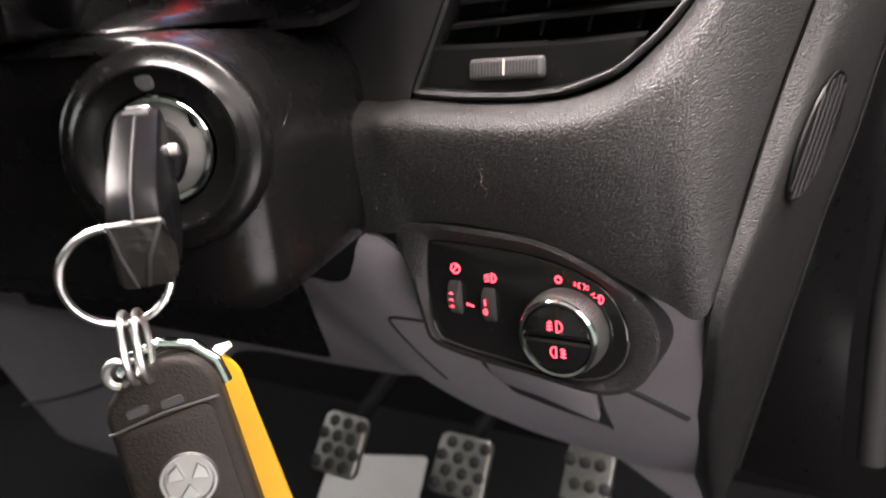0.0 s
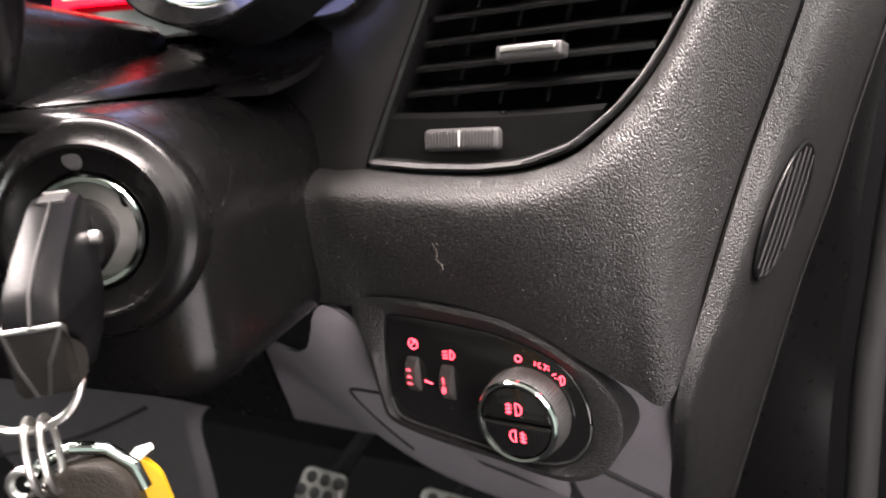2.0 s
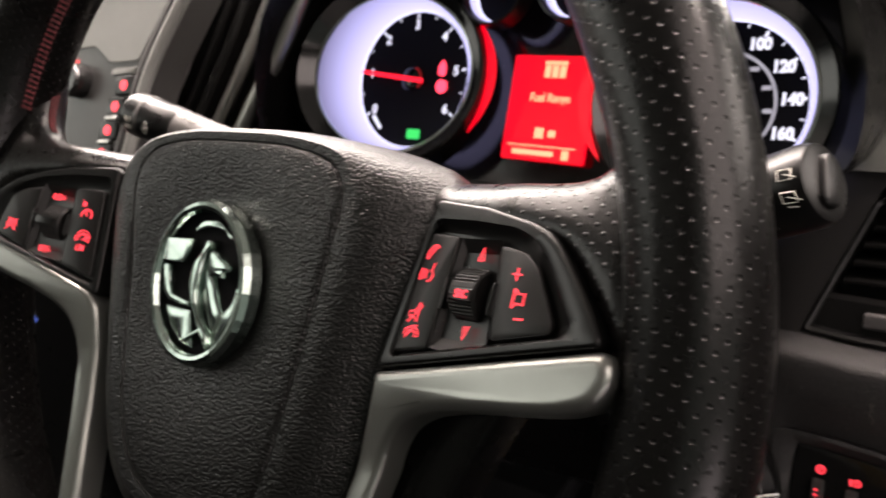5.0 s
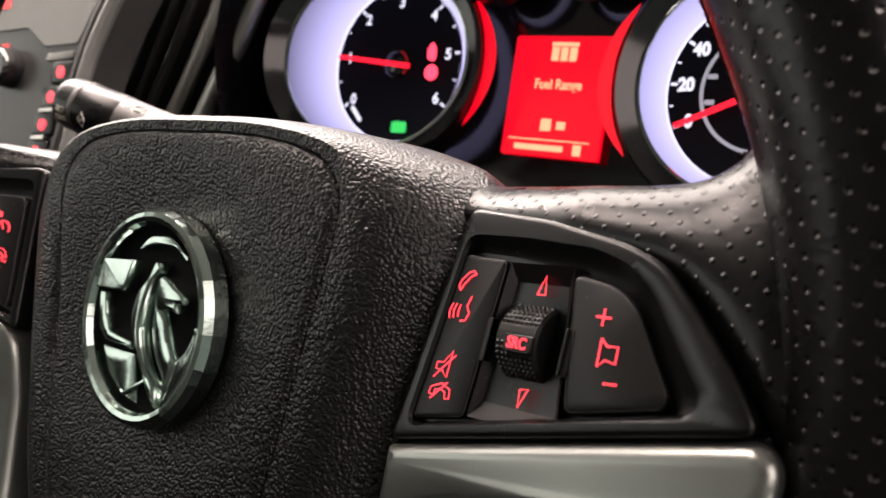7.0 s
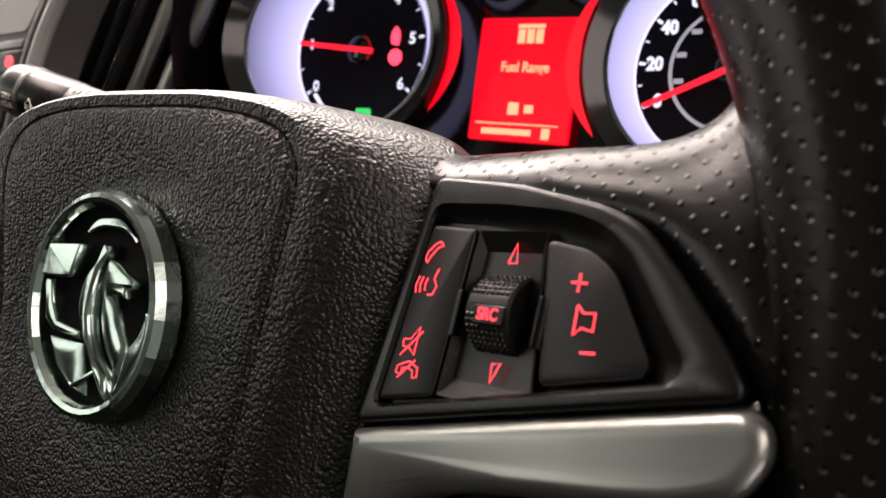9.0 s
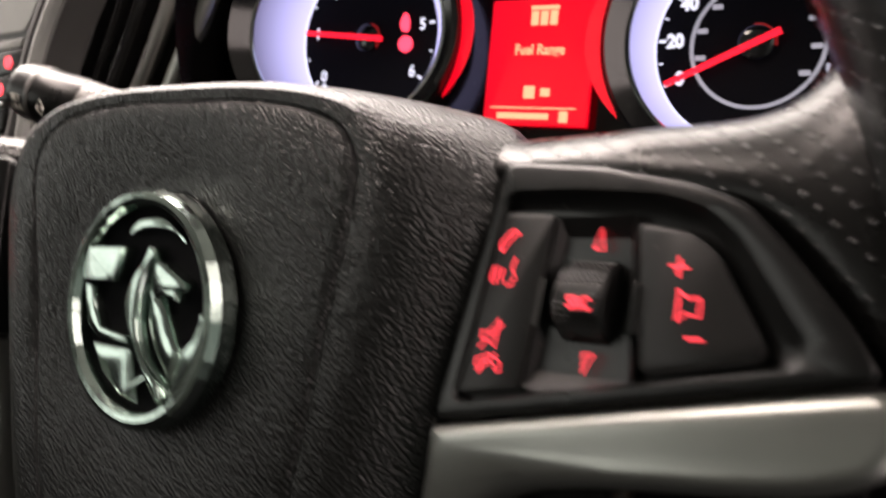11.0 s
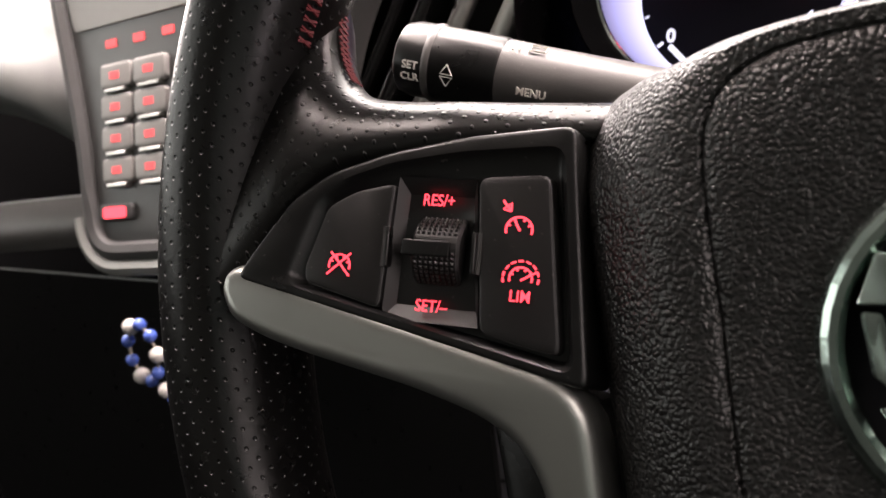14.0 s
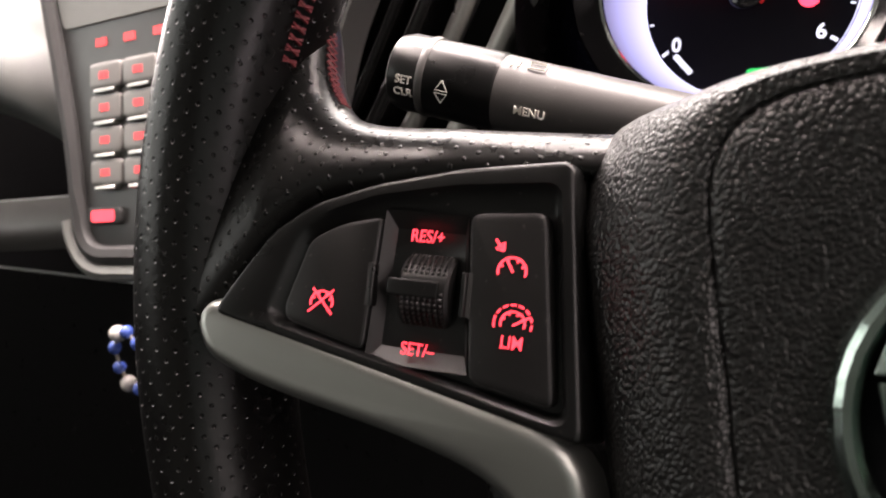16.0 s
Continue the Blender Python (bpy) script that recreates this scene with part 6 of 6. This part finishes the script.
LCD = dial_frame(-0.0067, 0.6985, 0.242) @ Matrix.Rotation(radians(-2.5), 4, "Z")
lcd = part("display", slab(rounded([(-0.0278, -0.0308), (0.0278, -0.0308), (0.0278, 0.0308), (-0.0278, 0.0308)], 0.0015, 3), -0.002, 0.0, 0.0003, 1), LCD_RED, cluster, "red lit driver information display")
lcd.matrix_basis = LCD
lettering("Fuel Range", 0.0072, LCD_TEXT, lcd, Matrix.Translation((0, 0.006, 0.0004)), "display_text", 0.00012, 0.85)
bars = [((-0.0065, -0.0005), -0.0145, 0.0062), ((0.0025, 0.0075), -0.0145, 0.004)]
for (x0, x1), y, h in bars + [((-0.024, 0.022), -0.0222, 0.0007), ((-0.02, 0.008), -0.0262, 0.003), ((0.0135, 0.018), -0.0262, 0.0055), ((-0.006, -0.002), 0.0215, 0.007), ((-0.001, 0.003), 0.0215, 0.007), ((0.004, 0.008), 0.0215, 0.007), ((-0.0065, 0.0085), 0.0265, 0.002)]:
    bm = bmesh.new()
    v = [bm.verts.new((x, yy, 0.0004)) for x, yy in ((x0, y - h / 2), (x1, y - h / 2), (x1, y + h / 2), (x0, y + h / 2))]
    bm.faces.new(v)
    part("display_bar", bm, LCD_TEXT, lcd, smooth=False)

# black mask behind the dials and the hood over them
bm = slab(rounded([(-0.143, -0.062), (0.147, -0.062), (0.153, 0.0), (0.137, 0.062), (0.05, 0.085), (-0.05, 0.085), (-0.132, 0.062), (-0.149, 0.0)], 0.02, 5), -0.006, -0.0025, 0.001, 1)
part("dial_mask", bm, PIANO, cluster, "black dial mask").matrix_basis = dial_frame(-0.002, 0.7115, 0.249)


def hood_at(u, v):
    a = math.pi * (1.12 - 1.24 * u)
    ca, sa = math.cos(a), math.sin(a)
    x = -0.001 + 0.170 * math.copysign(abs(ca) ** 0.75, ca)
    z = 0.704 + (0.098 if sa > 0 else 0.062) * math.copysign(abs(sa) ** 0.8, sa)
    return Vector((x * (1 + 0.02 * v), 0.262 - 0.095 * v, z + 0.008 * v * max(0, sa)))


part("hood", sheet(hood_at, 80, 10, 0.0), SHROUD, cluster, "black hood over the dials")

# ---- upper dash ----
def top_at(u, v):
    x = 0.142 + 0.19 * u
    z = 0.672 + 0.115 * v
    y = 0.243 + 0.10 * v ** 1.3 + 0.45 * max(0, x - 0.225) ** 1.3 - 0.01 * math.sin(math.pi * v)
    return Vector((x - 0.012 * v, y, z))


part("top_pad", sheet(top_at, 40, 20, 0.004), DASH_TOP, dash, "grey-black padded dash top")


def deck_at(u, v):
    x = -0.9 + 1.25 * u
    return Vector((x, 0.235 + 0.6 * v, 0.782 + 0.05 * math.sin(math.pi * v) * (1 - 0.5 * v)))


part("top_deck", sheet(deck_at, 40, 16, 0.006, (0, 0, -1)), DASH_TOP, dash, "padded dash top under the windscreen")


def cheek_at(u, v):
    """Panel between the cluster and the side vent, down to the column."""
    z = 0.585 + 0.12 * v
    x1 = 0.1425 + 0.40 * (z - 0.5955)
    x = 0.05 + (x1 - 0.05) * u
    return Vector((x, 0.2275 + 0.26 * (z - 0.5955) + 0.22 * max(0, 0.135 - x) + 0.006 * (1 - u), z))


part("cheek_panel", sheet(cheek_at, 16, 20, 0.003), DASH_SMOOTH, dash, "smooth black panel beside the cluster")
part("cluster_sill", sheet(lambda u, v: Vector((-0.19 + 0.31 * u, 0.205 + 0.055 * v, 0.628 + 0.01 * v + 0.03 * v ** 4)), 30, 10, 0.003, (0, 0, -1)), SHROUD, dash, "black ledge below the dials")
part("inner_bulkhead", sheet(lambda u, v: Vector((-0.28 + 0.30 * u, 0.235 + 0.06 * v, 0.635 - 0.2 * v)), 10, 10, 0.003), SHROUD, dash, "dark panel behind the column")
part("vent_backing", sheet(lambda u, v: Vector((0.105 + 0.165 * u, 0.30, 0.54 + 0.15 * v)), 4, 4, 0.003), RUBBER, dash)

# ---- centre stack ----
FINS = [(-0.288, 0.0026, PIANO), (-0.270, 0.0032, STEEL), (-0.250, 0.0022, PIANO), (-0.232, 0.0040, PIANO), (-0.208, 0.0046, STEEL), (-0.180, 0.0060, SILVER)]


def fin_at(x0):
    def f(u, v):
        z = 0.62 + 0.185 * u
        x = x0 + 0.55 * (z - 0.72) - 0.9 * (z - 0.72) ** 2
        return Vector((x - 0.012 * v, 0.178 + 0.22 * (z - 0.70) + 0.055 * v, z))
    return f


centre_vent = thing("air_vent", None, "gloss black centre air vent with upright chrome-edged fins", "air vent")
for x0, rad, mat in FINS:
    part("vent_fin", sheet(fin_at(x0), 24, 6, 0.004, (1, 0, 0)), PIANO, centre_vent, "gloss black upright fin")
    part("fin_edge", tube([fin_at(x0)(u / 24, 0.0) for u in range(25)], rad, 10), mat, centre_vent, "satin edge of the fin")
part("vent_back", sheet(lambda u, v: Vector((-0.36 + 0.22 * u, 0.258, 0.62 + 0.18 * v)), 4, 4, 0.003), PIANO, centre_vent)

stack = thing("centre_stack", None, "silver-grey centre stack with red backlit radio buttons", "centre console")
SP = frame_from(Vector((-0.353, 0.122, 0.679)), (0.97, 0.22, 0.0), (0.05, -0.95, 0.26))
STACK_OUT = [(-0.056, -0.056), (0.068, -0.056), (0.090, -0.012), (0.106, 0.045), (0.150, 0.115), (-0.09, 0.115), (-0.062, 0.0)]
body_ob = part("stack_panel", slab(rounded(STACK_OUT, 0.02, 6), -0.03, 0.0, 0.004, 3), STACK_PANEL, stack, "dark grey panel with grey buttons")
body_ob.matrix_basis = SP
bm = bmesh.new()
loop = rounded(STACK_OUT, 0.02, 6)
tube([(x, y, 0.0) for x, y in loop], 0.0055, 8, bm, closed=True)
part("stack_frame", bm, RUBBER, body_ob, "dull black surround")
k0 = max(range(len(loop)), key=lambda k: loop[k][1])
part("stack_lip", tube([(x, y, 0.001) for x, y in inset(loop[k0:] + loop[:k0], -0.0085) if y < -0.03], 0.0045, 8), STACK_GREY, body_ob, "satin grey lower lip")
for i in range(2):
    for j in range(4):
        x, y = -0.034 + 0.026 * i, 0.036 - 0.0165 * j
        bt = part("radio_button", slab(rounded([(x - 0.012, y - 0.0068), (x + 0.012, y - 0.0068), (x + 0.012, y + 0.0068), (x - 0.012, y + 0.0068)], 0.003, 3), -0.002, 0.0035, 0.0015, 2), RADIO_KEY, body_ob, "grey backlit button")
        part("button_mark", slab([(x - 0.0035, y - 0.0018), (x + 0.0035, y - 0.0018), (x + 0.0035, y + 0.0018), (x - 0.0035, y + 0.0018)], 0.0034, 0.0038), RED_SOFT, bt, smooth=False)
        part("button_edge", slab(rounded([(x - 0.008, y - 0.0088), (x + 0.008, y - 0.0088), (x + 0.008, y - 0.0068), (x - 0.008, y - 0.0068)], 0.0008, 2), 0, 0.0042, 0.0005, 1), STEEL, bt)
rd = part("hazard_button", slab(rounded([(-0.05, -0.040), (-0.024, -0.040), (-0.024, -0.031), (-0.05, -0.031)], 0.003, 3), 0, 0.003, 0.001, 2), RUBBER, body_ob)
part("lamp", slab(rounded([(-0.046, -0.0385), (-0.028, -0.0385), (-0.028, -0.0325), (-0.046, -0.0325)], 0.002, 3), 0.0028, 0.0034), RED_GLOW, rd, "glowing red lamp")
for k in range(4):
    x = -0.04 + 0.022 * k
    part("button_mark", slab([(x - 0.004, 0.052), (x + 0.004, 0.052), (x + 0.004, 0.056), (x - 0.004, 0.056)], 0, 0.0006), RED_SOFT, body_ob, smooth=False)
dsp = part("radio_display", slab(rounded([(-0.07, 0.064), (0.05, 0.064), (0.068, 0.051), (0.099, 0.051), (0.138, 0.110), (-0.084, 0.110)], 0.004, 3), -0.001, 0.001, 0.0005, 1), STACK_GREY, body_ob, "pale grey display strip")
for x0 in (-0.02, 0.0, 0.018):
    part("display_mark", slab([(x0, 0.078), (x0 + 0.012, 0.078), (x0 + 0.012, 0.092), (x0, 0.092)], 0.001, 0.0014), RED_SOFT, dsp, smooth=False)
part("bezel_strip", tube([(x, y, 0.002) for x, y in spline([(0.085, -0.050), (0.0985, -0.012), (0.1145, 0.045), (0.158, 0.113)], 6, False)], 0.0042, 8), STACK_GREY, body_ob, "satin grey side bezel")
part("panel_bar", slab(rounded([(0.072, 0.0420), (0.097, 0.0420), (0.099, 0.0465), (0.074, 0.0465)], 0.001, 2), 0, 0.0025, 0.0006, 2), STACK_GREY, body_ob, "pale grey bar under the display")
for x, y in ((0.0885, 0.0345), (0.0812, 0.0205), (0.0750, 0.0046), (0.0705, -0.0110)):
    bt = part("radio_button", slab(rounded([(x - 0.0105, y - 0.0066), (x + 0.0095, y - 0.0066), (x + 0.0105, y + 0.0066), (x - 0.0095, y + 0.0066)], 0.003, 3), -0.002, 0.0030, 0.0015, 2), SATIN, body_ob, "black button with a red lit dot")
    part("button_mark", lathe([(0, 0.0036), (0.0032, 0.0036), (0.0034, 0.0028)], 20, None, Matrix.Translation((x, y, 0))), RED_GLOW, bt)
    if y < 0.03:
        part("button_edge", slab(rounded([(x - 0.010, y - 0.0088), (x + 0.003, y - 0.0088), (x + 0.003, y - 0.0064), (x - 0.010, y - 0.0064)], 0.0008, 2), 0, 0.0038, 0.0005, 1), STEEL, bt)
kn = part("rotary_knob", lathe([(0.012, 0), (0.012, 0.010), (0.0105, 0.0125), (0, 0.0125)], 40), PIANO, body_ob, "gloss black rotary knob")
kn.matrix_basis = Matrix.Translation((0.036, 0.040, 0))
def fascia_at(u, v):
    """Passenger fascia: its lower edge sweeps down to the console."""
    low = 0.633 + 0.078 * (1 - math.exp(-u / 0.1))
    return Vector((-0.40 - 0.44 * u - 0.03 * v, 0.137 - 0.10 * u + 0.12 * v * v - 0.012 * math.sin(math.pi * min(1, v * 2.5)) * min(1.0, u / 0.15), low + (0.81 - low) * v))


part("fascia", sheet(fascia_at, 40, 24, 0.006), FASCIA, stack, "silver-grey passenger fascia")
part("fascia_strip", sheet(lambda u, v: Vector((-0.40 - 0.44 * u, 0.137 - 0.10 * u - 0.008 * math.sin(math.pi * v) + 0.01 * v, 0.620 - 0.012 * u + 0.029 * v)), 16, 10, 0.006), STALK_GREY, stack, "dark grey padded strip")
part("lower_console", sheet(lambda u, v: Vector((-0.70 + 0.5 * u, 0.15 + 0.0 * v, 0.26 + 0.33 * v)), 8, 8, 0.004), SATIN, stack, "dark lower console")
part("stack_top", sheet(lambda u, v: Vector((-0.5 + 0.25 * u, 0.16 + 0.06 * v, 0.785 + 0.02 * v)), 8, 8, 0.004, (0, 0, -1)), STACK_GREY, stack)

# trinket of glass beads on the gear side of the console
charm = thing("bead_charm", None, "looped charm of blue and white glass beads on the console", "charm")
BEADS = [(0.0115 * math.cos(2 * math.pi * k / 9), 0.0155 * math.sin(2 * math.pi * k / 9)) for k in range(9)] + [(0.0125, -0.0190), (0.0170, -0.0235)]
for k, (dx, dz) in enumerate(BEADS):
    r = 0.0034 if k % 3 else 0.0043
    part("bead", lathe([(0, -r)] + [(r * math.cos(radians(a)), r * math.sin(radians(a))) for a in range(-75, 90, 15)] + [(0, r)], 16, None, Matrix.Translation((-0.364 + dx, 0.09, 0.575 + dz))), BLUE_BEAD if k % 3 else WHITE_BEAD, charm)
part("bead_string", tube([Vector((-0.364 + dx, 0.09, 0.575 + dz)) for dx, dz in BEADS[:9]], 0.0009, 6, closed=True), LINT, charm)

# ---- pedals ----
def pedal(x, y, z, turn, w, h, label):
    p = thing("pedal", frame_from(Vector((x, y, z)), (1, 0.0, turn), (0.05, -0.80, 0.6)), label, "pedal", "foot pedals")
    part("pad", slab(rounded([(-w, -h), (w, -h), (w * 0.94, h), (-w * 0.94, h)], 0.01, 5), -0.008, 0.0, 0.003, 3), PEDAL, p, "brushed steel pad")
    for i in range(3):
        for j in range(4 if h > 0.03 else 3):
            cx = (i - 1) * w * 0.6 + (0.004 if j % 2 else -0.004)
            cy = (j - (1.5 if h > 0.03 else 1)) * h * 0.46
            part("rubber_stud", lathe([(0.0062, -0.002), (0.006, 0.001), (0.005, 0.0018), (0, 0.0018)], 18, None, Matrix.Translation((cx, cy, 0))), RUBBER, p)
    part("arm", tube([(0, h * 0.5, -0.012), (0, h + 0.05, -0.06), (0, h + 0.20, -0.22), (0, h + 0.26, -0.30)], 0.009, 8), DIAL, p)
    return p


pedal(-0.174, 0.509, 0.216, -0.05, 0.027, 0.031, "steel clutch pedal with black rubber studs")
pedal(-0.066, 0.562, 0.185, -0.03, 0.031, 0.031, "steel brake pedal with black rubber studs")
pedal(0.065, 0.575, 0.200, 0.0, 0.024, 0.045, "tall steel accelerator pedal with black rubber studs")
mat_ob = part("paper_mat", slab(rounded([(-0.07, -0.12), (0.07, -0.12), (0.07, 0.1), (-0.07, 0.1)], 0.01, 4), 0, 0.002, 0.0005, 1), PAPER)
mat_ob.matrix_basis = Matrix.Translation((-0.285, 0.66, 0.005)) @ Matrix.Rotation(radians(20), 4, "Z") @ Matrix.Rotation(radians(15), 4, "X")
tagged(mat_ob, "pale grey paper mat in the dark footwell", "floor mat")
